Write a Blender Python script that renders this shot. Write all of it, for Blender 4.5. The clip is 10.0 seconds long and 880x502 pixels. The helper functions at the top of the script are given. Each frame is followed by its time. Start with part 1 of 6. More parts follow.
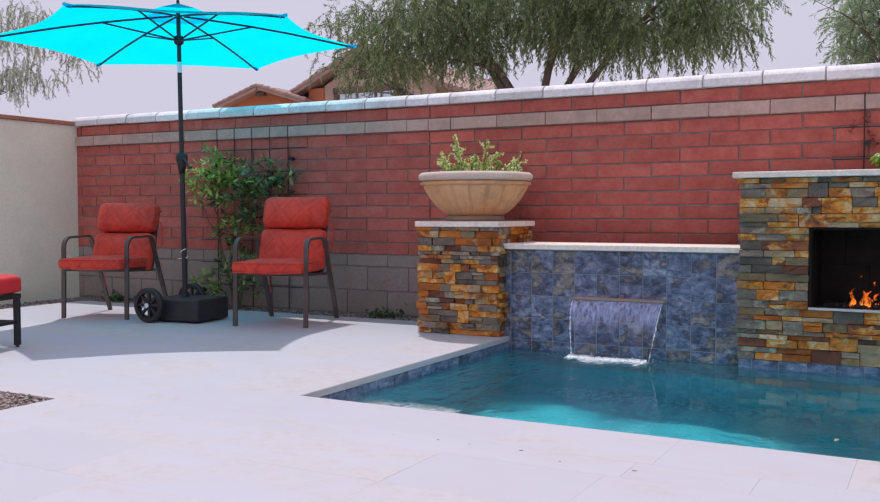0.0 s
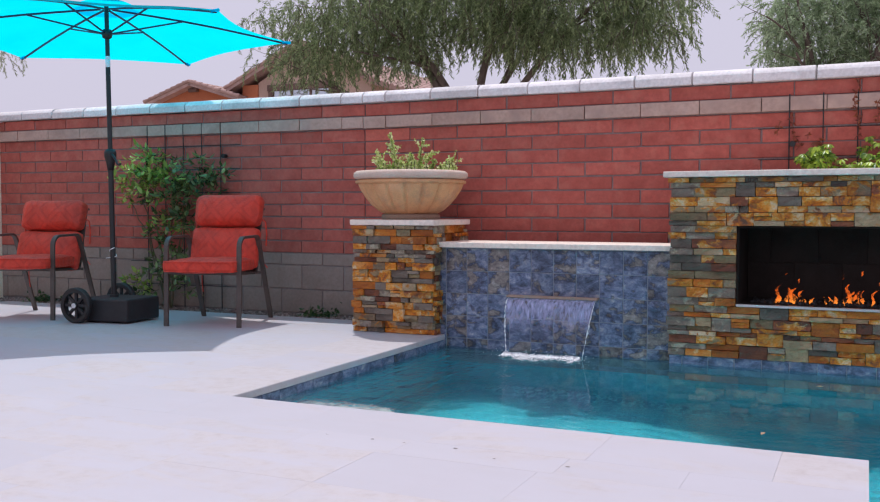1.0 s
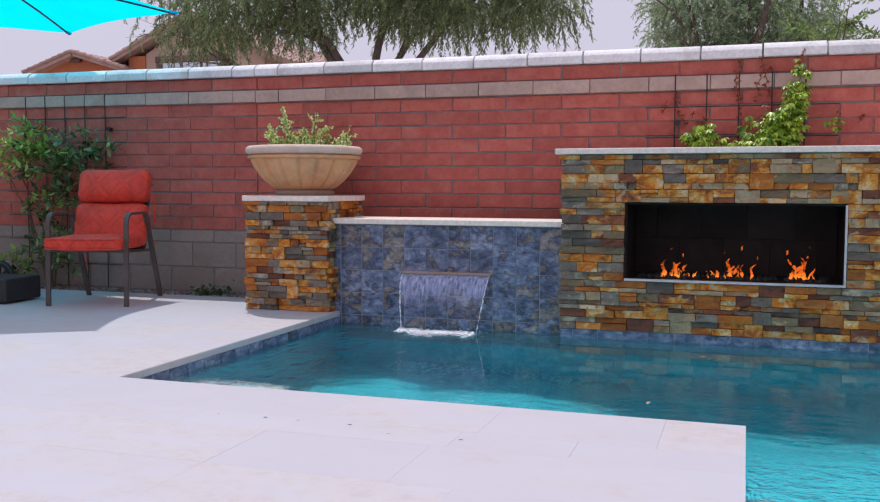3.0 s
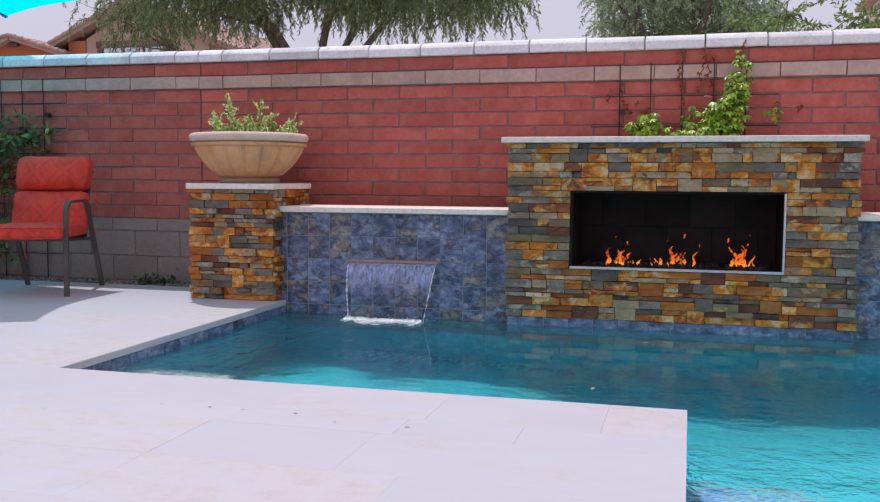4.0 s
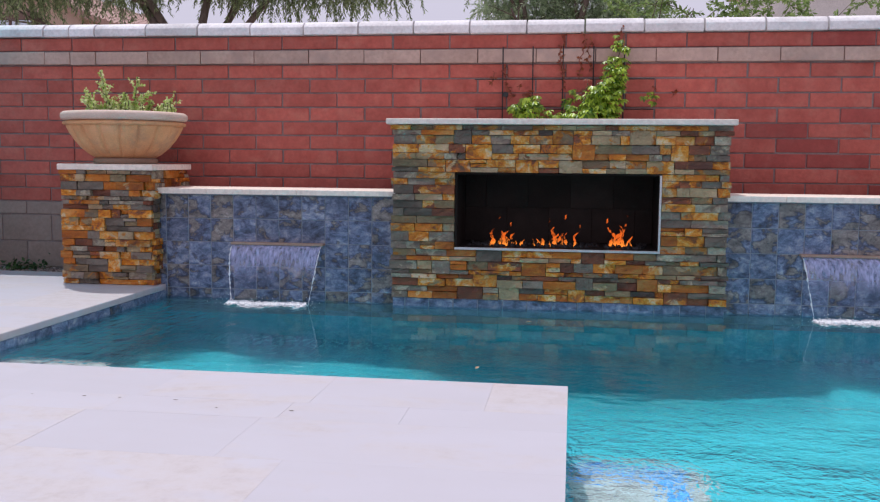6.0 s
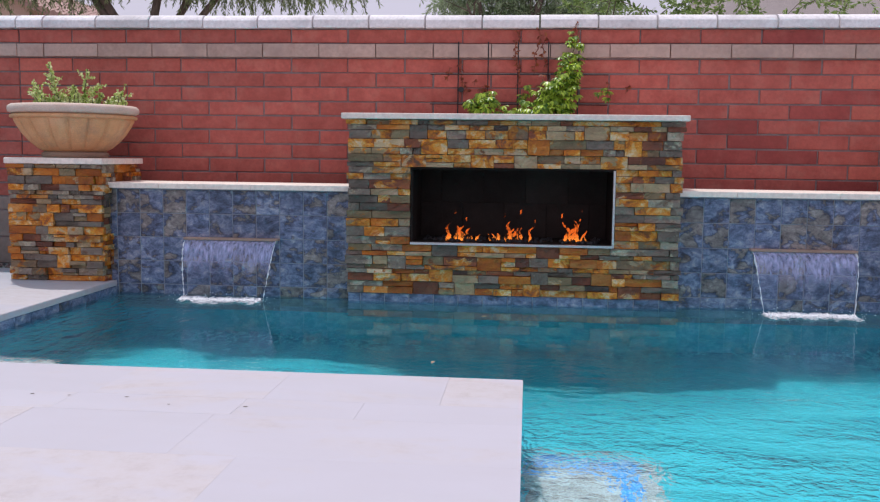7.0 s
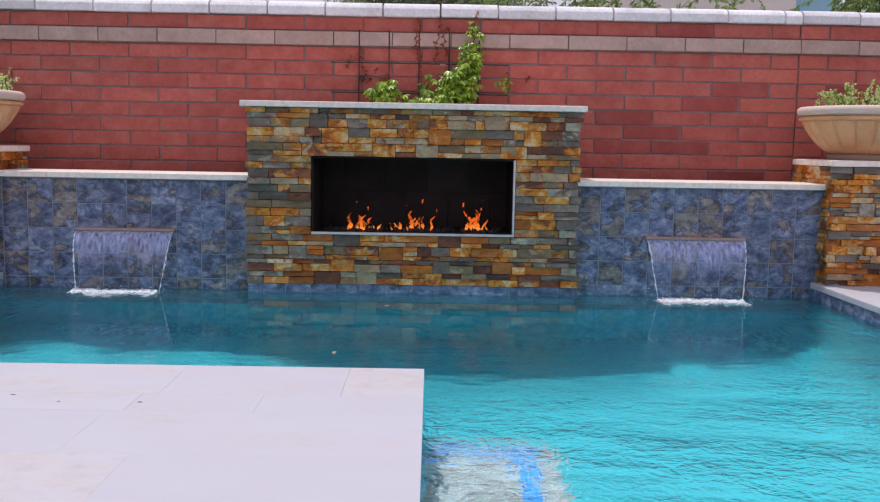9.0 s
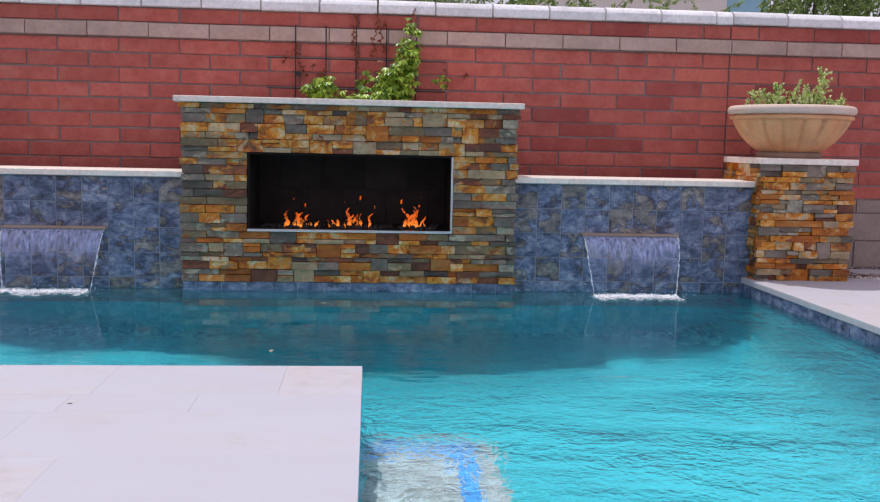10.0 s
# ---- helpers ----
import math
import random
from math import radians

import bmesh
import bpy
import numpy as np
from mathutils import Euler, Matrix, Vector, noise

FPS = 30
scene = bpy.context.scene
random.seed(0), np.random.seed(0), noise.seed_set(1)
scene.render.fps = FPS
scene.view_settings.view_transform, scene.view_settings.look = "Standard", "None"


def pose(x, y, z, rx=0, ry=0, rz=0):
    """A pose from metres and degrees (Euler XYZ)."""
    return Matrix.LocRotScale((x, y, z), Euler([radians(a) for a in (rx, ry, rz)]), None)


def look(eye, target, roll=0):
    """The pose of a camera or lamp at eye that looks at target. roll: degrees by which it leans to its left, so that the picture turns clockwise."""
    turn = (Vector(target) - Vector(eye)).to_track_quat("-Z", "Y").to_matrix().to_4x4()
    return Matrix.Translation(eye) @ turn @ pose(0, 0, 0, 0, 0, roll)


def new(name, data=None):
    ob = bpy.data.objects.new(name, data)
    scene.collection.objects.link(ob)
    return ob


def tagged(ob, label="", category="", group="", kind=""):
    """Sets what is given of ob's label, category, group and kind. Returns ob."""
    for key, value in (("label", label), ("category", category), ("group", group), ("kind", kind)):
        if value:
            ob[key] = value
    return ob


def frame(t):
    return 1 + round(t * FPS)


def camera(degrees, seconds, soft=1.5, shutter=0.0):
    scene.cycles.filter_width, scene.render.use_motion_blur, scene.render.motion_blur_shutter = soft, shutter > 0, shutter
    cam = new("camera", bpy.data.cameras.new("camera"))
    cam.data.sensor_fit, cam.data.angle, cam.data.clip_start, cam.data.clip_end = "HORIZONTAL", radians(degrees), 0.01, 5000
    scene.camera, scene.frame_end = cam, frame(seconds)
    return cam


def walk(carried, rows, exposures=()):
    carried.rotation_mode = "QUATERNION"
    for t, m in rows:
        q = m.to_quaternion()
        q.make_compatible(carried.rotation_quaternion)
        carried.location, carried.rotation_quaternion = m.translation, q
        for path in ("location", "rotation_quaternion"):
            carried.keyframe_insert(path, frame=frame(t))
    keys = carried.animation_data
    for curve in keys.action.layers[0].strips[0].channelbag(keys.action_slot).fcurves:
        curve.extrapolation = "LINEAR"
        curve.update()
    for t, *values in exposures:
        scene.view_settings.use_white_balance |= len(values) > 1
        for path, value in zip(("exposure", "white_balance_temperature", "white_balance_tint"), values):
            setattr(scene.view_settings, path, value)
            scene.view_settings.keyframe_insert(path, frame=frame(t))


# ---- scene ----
cam = camera(50.5, 10.0, soft=1.2)
PATH = [
    (0, (3.701, -6.651, 0.857), (2.748, -4.895, 0.775), -0.1),
    (0.5, (3.7, -6.645, 0.857), (2.811, -4.855, 0.774), -0.0),
    (1, (3.703, -6.639, 0.855), (2.872, -4.822, 0.77), 0.0),
    (1.5, (3.705, -6.64, 0.858), (2.927, -4.8, 0.757), 0.0),
    (2, (3.706, -6.637, 0.853), (2.977, -4.778, 0.74), 0.1),
    (2.5, (3.707, -6.632, 0.852), (3.032, -4.754, 0.729), 0.1),
    (4, (3.716, -6.627, 0.847), (3.2, -4.702, 0.689), 0.3),
    (4.5, (3.718, -6.624, 0.845), (3.265, -4.683, 0.677), 0.3),
    (5, (3.717, -6.625, 0.844), (3.329, -4.671, 0.665), 0.5),
    (5.5, (3.721, -6.622, 0.845), (3.391, -4.659, 0.656), 0.5),
    (7, (3.727, -6.615, 0.839), (3.542, -4.634, 0.636), 0.7),
    (7.5, (3.729, -6.618, 0.844), (3.59, -4.634, 0.633), 0.8),
    (8, (3.735, -6.616, 0.84), (3.643, -4.63, 0.624), 0.9),
    (8.5, (3.734, -6.615, 0.844), (3.696, -4.628, 0.622), 0.9),
    (9, (3.739, -6.61, 0.842), (3.76, -4.623, 0.618), 1.0),
    (9.5, (3.741, -6.61, 0.838), (3.825, -4.624, 0.614), 1.1),
    (10, (3.743, -6.605, 0.838), (3.895, -4.624, 0.611), 1.2),
]
walk(cam, [(t, look(eye, target, roll)) for t, eye, target, roll in PATH])

# ---- world, sun, exposure ----
world = bpy.data.worlds.new("hazy_sky")
scene.world = world
world.use_nodes = True
wn, wl = world.node_tree.nodes, world.node_tree.links
wn.clear()
sky = wn.new("ShaderNodeTexSky")
sky.sky_type = "NISHITA"
sky.sun_disc = False
sky.sun_elevation = radians(74)
sky.sun_rotation = radians(-20)
sky.dust_density = 6.0
sky.air_density = 1.2
dim = wn.new("ShaderNodeVectorMath")
dim.operation = "SCALE"
dim.inputs["Scale"].default_value = 0.08
haze = wn.new("ShaderNodeMix")
haze.data_type = "RGBA"
haze.inputs["Factor"].default_value = 0.88
haze.inputs["B"].default_value = (0.70, 0.665, 0.825, 1)
back = wn.new("ShaderNodeBackground")
back.inputs["Strength"].default_value = 1.0
wout = wn.new("ShaderNodeOutputWorld")
wl.new(sky.outputs["Color"], dim.inputs[0])
wl.new(dim.outputs["Vector"], haze.inputs["A"])
wl.new(haze.outputs["Result"], back.inputs["Color"])
wl.new(back.outputs["Background"], wout.inputs["Surface"])

sun_data = bpy.data.lights.new("sun", "SUN")
sun_data.energy = 2.4
sun_data.angle = radians(0.8)
sun_data.color = (1.0, 0.98, 0.98)
sun = new("sun", sun_data)
sun.matrix_world = look((0, 0, 12), (0.175 * 12, -0.27 * 12, 0))


# ---- materials ----
def material(name, rough=0.7, metal=0.0):
    m = bpy.data.materials.new(name)
    m.use_nodes = True
    n, l = m.node_tree.nodes, m.node_tree.links
    b = n["Principled BSDF"]
    b.inputs["Roughness"].default_value = rough
    b.inputs["Metallic"].default_value = metal
    return m, n, l, b


def place_vector(n, l, scatter=True):
    """World position, shifted at random from object to object."""
    geo = n.new("ShaderNodeNewGeometry")
    if not scatter:
        return geo.outputs["Position"]
    info = n.new("ShaderNodeObjectInfo")
    add = n.new("ShaderNodeVectorMath")
    add.operation = "ADD"
    mul = n.new("ShaderNodeMath")
    mul.operation = "MULTIPLY"
    mul.inputs[1].default_value = 37.0
    l.new(info.outputs["Random"], mul.inputs[0])
    l.new(geo.outputs["Position"], add.inputs[0])
    l.new(mul.outputs[0], add.inputs[1])
    return add.outputs[0]


def noise_node(n, l, vec, scale, detail=4.0, rough=0.55, stretch=None):
    if stretch:
        mp = n.new("ShaderNodeMapping")
        mp.inputs["Scale"].default_value = stretch
        l.new(vec, mp.inputs["Vector"])
        vec = mp.outputs["Vector"]
    t = n.new("ShaderNodeTexNoise")
    t.inputs["Scale"].default_value = scale
    t.inputs["Detail"].default_value = detail
    t.inputs["Roughness"].default_value = rough
    l.new(vec, t.inputs["Vector"])
    return t.outputs["Fac"]


def ramp_node(n, l, fac, stops, constant=False):
    r = n.new("ShaderNodeValToRGB")
    e = r.color_ramp.elements
    if constant:
        r.color_ramp.interpolation = "CONSTANT"
    while len(e) < len(stops):
        e.new(0.5)
    for el, (pos, col) in zip(e, stops):
        el.position = pos
        el.color = (*col, 1)
    l.new(fac, r.inputs["Fac"])
    return r.outputs["Color"]


def mix_node(n, l, a, b, fac, mode="MIX"):
    x = n.new("ShaderNodeMix")
    x.data_type = "RGBA"
    x.blend_type = mode
    for key, v in (("A", a), ("B", b)):
        if isinstance(v, tuple):
            x.inputs[key].default_value = (*v, 1)
        else:
            l.new(v, x.inputs[key])
    if isinstance(fac, (int, float)):
        x.inputs["Factor"].default_value = fac
    else:
        l.new(fac, x.inputs["Factor"])
    return x.outputs["Result"]


def bump_node(n, l, height, b, strength=0.3, distance=0.01):
    bp = n.new("ShaderNodeBump")
    bp.inputs["Strength"].default_value = strength
    bp.inputs["Distance"].default_value = distance
    l.new(height, bp.inputs["Height"])
    l.new(bp.outputs["Normal"], b.inputs["Normal"])


def surf(name, stops, scale=6.0, rough=0.75, fine=60.0, bump=0.3, dist=0.004, vary=0.0, hue=0.0, stain=None,
         stain_scale=1.5, metal=0.0, stretch=None, coat=0.0, grit=0.6):
    """A weathered surface: broad patches by the stops, fine grain and relief, a tone that varies from piece to piece."""
    m, n, l, b = material(name, rough, metal)
    vec = place_vector(n, l)
    col = ramp_node(n, l, noise_node(n, l, vec, scale, 5.0, 0.6, stretch), stops)
    grain = noise_node(n, l, vec, fine, 3.0)
    col = mix_node(n, l, col, ramp_node(n, l, grain, [(0.3, (0.78, 0.78, 0.78)), (0.7, (1.12, 1.12, 1.12))]), grit, "MULTIPLY")
    if stain:
        col = mix_node(n, l, col, stain, ramp_node(n, l, noise_node(n, l, vec, stain_scale, 6.0, 0.65),
                                                   [(0.52, (0, 0, 0)), (0.72, (0.6, 0.6, 0.6))]))
    if vary or hue:
        info = n.new("ShaderNodeObjectInfo")
        hsv = n.new("ShaderNodeHueSaturation")
        mr = n.new("ShaderNodeMapRange")
        mr.inputs["To Min"].default_value, mr.inputs["To Max"].default_value = 1 - vary, 1 + vary
        l.new(info.outputs["Random"], mr.inputs["Value"])
        l.new(mr.outputs["Result"], hsv.inputs["Value"])
        if hue:
            mh = n.new("ShaderNodeMapRange")
            mh.inputs["To Min"].default_value, mh.inputs["To Max"].default_value = 0.5 - hue, 0.5 + hue
            l.new(info.outputs["Random"], mh.inputs["Value"])
            l.new(mh.outputs["Result"], hsv.inputs["Hue"])
        l.new(col, hsv.inputs["Color"])
        col = hsv.outputs["Color"]
    l.new(col, b.inputs["Base Color"])
    b.inputs["Coat Weight"].default_value = coat
    bump_node(n, l, grain, b, bump, dist)
    return m


M_RED = surf("red_block", [(0.25, (0.40, 0.082, 0.062)), (0.5, (0.50, 0.120, 0.090)), (0.78, (0.57, 0.160, 0.125))], 9, 0.85, 38, 0.6, 0.005, vary=0.12,
             stain=(0.54, 0.20, 0.15), stain_scale=7.0)
M_DARKRED = surf("dark_red_block", [(0.25, (0.31, 0.058, 0.050)), (0.75, (0.42, 0.090, 0.074))], 9, 0.85, 38, 0.5, 0.004, vary=0.12, stain=(0.42, 0.14, 0.11), stain_scale=7.0)
M_LIGHTRED = surf("light_red_block", [(0.25, (0.53, 0.12, 0.088)), (0.75, (0.63, 0.17, 0.12))], 9, 0.85, 38, 0.5, 0.004, vary=0.08)
M_TAUPE = surf("taupe_block", [(0.25, (0.45, 0.305, 0.250)), (0.75, (0.57, 0.405, 0.345))], 7, 0.88, 40, 0.5, 0.004, vary=0.09, stain=(0.30, 0.22, 0.20), stain_scale=5.0)
M_GREY = surf("grey_base_block", [(0.25, (0.285, 0.215, 0.185)), (0.75, (0.39, 0.30, 0.262))], 6, 0.88, 40, 0.5, 0.004, vary=0.08,
              stain=(0.19, 0.15, 0.135), stain_scale=3.0)
M_CAP = surf("pale_concrete_cap", [(0.25, (0.76, 0.735, 0.745)), (0.75, (0.87, 0.845, 0.86))], 7, 0.85, 50, 0.5, 0.004, vary=0.13,
             stain=(0.42, 0.39, 0.40), stain_scale=4.0)
M_MORTAR = surf("mortar", [(0.3, (0.22, 0.175, 0.175)), (0.7, (0.34, 0.275, 0.27))], 12, 0.95, 60, 0.6, 0.005)
M_STONEBED = surf("dark_stone_mortar", [(0.3, (0.09, 0.07, 0.06)), (0.7, (0.15, 0.12, 0.105))], 12, 0.95, 60, 0.6, 0.005)
M_STUCCO = surf("cream_stucco", [(0.3, (0.90, 0.745, 0.585)), (0.7, (0.95, 0.81, 0.65))], 1.2, 0.92, 120, 0.6, 0.005, stain=(0.74, 0.60, 0.475), stain_scale=0.8)
M_TERRA = surf("terracotta_cap", [(0.3, (0.38, 0.14, 0.085)), (0.7, (0.50, 0.21, 0.13))], 5, 0.85, 60, 0.3, 0.003, vary=0.1)
def travertine_material(name, lo, hi):
    """Ivory travertine; the lower lo and hi, the more of it runs to warm cream clouds."""
    m, n, l, b = material(name, 0.65)
    vec = place_vector(n, l)
    info = n.new("ShaderNodeObjectInfo")
    col = ramp_node(n, l, noise_node(n, l, vec, 2.0, 5.0, 0.6, (1.0, 2.4, 1.0)), [(0.3, (0.478, 0.460, 0.508)), (0.7, (0.494, 0.479, 0.537))])
    warm = ramp_node(n, l, noise_node(n, l, vec, 16.0, 6.0, 0.7), [(0.3, (0.440, 0.394, 0.394)), (0.5, (0.497, 0.457, 0.466)), (0.7, (0.513, 0.485, 0.513))])
    cloud = noise_node(n, l, vec, 2.6, 6.0, 0.62, (1.0, 2.0, 1.0))
    cloud.node.inputs["Distortion"].default_value = 0.7
    some = n.new("ShaderNodeMath")
    some.operation = "MULTIPLY_ADD"
    some.inputs[1].default_value = 0.26
    l.new(info.outputs["Random"], some.inputs[0])
    l.new(cloud, some.inputs[2])
    col = mix_node(n, l, col, warm, ramp_node(n, l, some.outputs[0], [(lo, (0, 0, 0)), (hi, (0.85, 0.85, 0.85))]))
    tone = n.new("ShaderNodeMapRange")
    tone.inputs["To Min"].default_value, tone.inputs["To Max"].default_value = 0.98, 1.025
    l.new(info.outputs["Random"], tone.inputs["Value"])
    hsv = n.new("ShaderNodeHueSaturation")
    l.new(tone.outputs["Result"], hsv.inputs["Value"])
    l.new(col, hsv.inputs["Color"])
    l.new(hsv.outputs["Color"], b.inputs["Base Color"])
    bump_node(n, l, noise_node(n, l, vec, 60.0, 4.0), b, 0.06, 0.001)
    return m


M_TRAV = travertine_material("ivory_travertine", 0.62, 0.80)
M_TRAVWARM = travertine_material("cream_travertine", 0.48, 0.70)
M_COPING = surf("travertine_coping", [(0.3, (0.51, 0.483, 0.50)), (0.75, (0.54, 0.52, 0.55))], 4, 0.55, 60, 0.1, 0.001, vary=0.02, grit=0.2)
M_SLAB = surf("honed_travertine_slab", [(0.3, (0.90, 0.755, 0.66)), (0.75, (0.95, 0.83, 0.74))], 5, 0.5, 40, 0.15, 0.002, vary=0.04, stain=(0.70, 0.63, 0.57), stain_scale=8.0)
M_GROUT = surf("sand_grout", [(0.3, (0.34, 0.315, 0.32)), (0.7, (0.43, 0.40, 0.41))], 8, 0.95, 60, 0.3, 0.003)
M_SOIL = surf("desert_soil", [(0.3, (0.30, 0.24, 0.20)), (0.7, (0.42, 0.345, 0.30))], 2, 0.95, 60, 0.6, 0.01)
M_GRAVEL = surf("brown_gravel", [(0.3, (0.13, 0.095, 0.085)), (0.7, (0.27, 0.21, 0.19))], 14, 0.9, 90, 0.4, 0.003)
M_PITS = surf("pit_filler_stone", [(0.3, (0.15, 0.13, 0.12)), (0.7, (0.22, 0.19, 0.17))], 20, 0.95, 150)


def slate_material(name, tones, lean, warm=True, rough=0.5):
    """Split slate: a sheet tone of its own, crossed by sharp-edged clouds of rust, gold and cream; lean says how much."""
    m, n, l, b = material(name, rough)
    info = n.new("ShaderNodeObjectInfo")
    vec = place_vector(n, l)
    sheet = noise_node(n, l, vec, 5.0, 5.0, 0.6, (1, 1, 2.2))
    sheet.node.inputs["Distortion"].default_value = 0.3
    base = ramp_node(n, l, sheet, [(0.36, tones[0]), (0.52, tones[1]), (0.66, tones[2])])
    rust_n = noise_node(n, l, vec, 9.0, 8.0, 0.72, (1, 1, 1.3))
    rust_n.node.inputs["Distortion"].default_value = 0.5
    stops = [(0.36, (0.13, 0.052, 0.030)), (0.42, (0.42, 0.125, 0.032)), (0.49, (0.74, 0.275, 0.045)), (0.55, (0.74, 0.43, 0.16)), (0.60, (0.80, 0.64, 0.43)), (0.67, (0.40, 0.33, 0.22))]
    if not warm:
        stops = [(0.38, (0.16, 0.085, 0.055)), (0.46, (0.30, 0.24, 0.17)), (0.54, (0.50, 0.44, 0.33)), (0.62, (0.30, 0.31, 0.26))]
    rust = ramp_node(n, l, rust_n, stops)
    swirl = noise_node(n, l, vec, 7.0, 7.0, 0.62, (1, 1, 1.4))
    swirl.node.inputs["Distortion"].default_value = 0.5
    own = n.new("ShaderNodeMath")
    own.operation = "MULTIPLY_ADD"
    own.inputs[1].default_value = 0.24
    l.new(info.outputs["Random"], own.inputs[0])
    l.new(swirl, own.inputs[2])
    col = mix_node(n, l, base, rust, ramp_node(n, l, own.outputs[0], [(lean, (0, 0, 0)), (lean + 0.035, (0.95, 0.95, 0.95))]))
    patch = noise_node(n, l, vec, 22.0, 8.0, 0.70, (1, 1, 1.8))
    patch.node.inputs["Distortion"].default_value = 0.8
    col = mix_node(n, l, col, ramp_node(n, l, patch, [(0.33, (0.50, 0.47, 0.45)), (0.43, (0.94, 0.94, 0.94)), (0.57, (1.0, 1.0, 1.0)), (0.68, (1.45, 1.42, 1.38))]), 0.75, "MULTIPLY")
    fine = noise_node(n, l, vec, 80.0, 5.0, 0.7, (1, 1, 1.6))
    col = mix_node(n, l, col, ramp_node(n, l, fine, [(0.3, (0.66, 0.65, 0.64)), (0.7, (1.14, 1.12, 1.10))]), 0.55, "MULTIPLY")
    hsv = n.new("ShaderNodeHueSaturation")
    mr = n.new("ShaderNodeMapRange")
    mr.inputs["To Min"].default_value, mr.inputs["To Max"].default_value = 0.50, 1.02
    l.new(info.outputs["Random"], mr.inputs["Value"])
    l.new(mr.outputs["Result"], hsv.inputs["Value"])
    hsv.inputs["Saturation"].default_value = 1.08
    l.new(col, hsv.inputs["Color"])
    l.new(hsv.outputs["Color"], b.inputs["Base Color"])
    bump_node(n, l, patch, b, 0.8, 0.008)
    return m


SLATES = {
    "grey": slate_material("grey_slate", [(0.185, 0.146, 0.116), (0.270, 0.214, 0.172), (0.37, 0.30, 0.245)], 0.68, False),
    "green": slate_material("green_slate", [(0.115, 0.098, 0.078), (0.180, 0.152, 0.120), (0.26, 0.218, 0.170)], 0.70, False),
    "olive": slate_material("olive_slate", [(0.27, 0.205, 0.110), (0.37, 0.28, 0.155), (0.48, 0.37, 0.22)], 0.62),
    "cream": slate_material("cream_slate", [(0.48, 0.35, 0.21), (0.65, 0.48, 0.29), (0.80, 0.61, 0.44)], 0.64),
    "gold": slate_material("gold_slate", [(0.44, 0.125, 0.032), (0.66, 0.225, 0.052), (0.74, 0.36, 0.13)], 0.68),
    "rust": slate_material("rust_slate", [(0.16, 0.056, 0.034), (0.28, 0.090, 0.046), (0.42, 0.145, 0.065)], 0.66),
    "mixed": slate_material("mixed_slate", [(0.26, 0.18, 0.105), (0.40, 0.27, 0.155), (0.25, 0.21, 0.155)], 0.52),
    "plum": slate_material("plum_slate", [(0.070, 0.048, 0.042), (0.110, 0.078, 0.066), (0.16, 0.115, 0.100)], 0.80, False)}


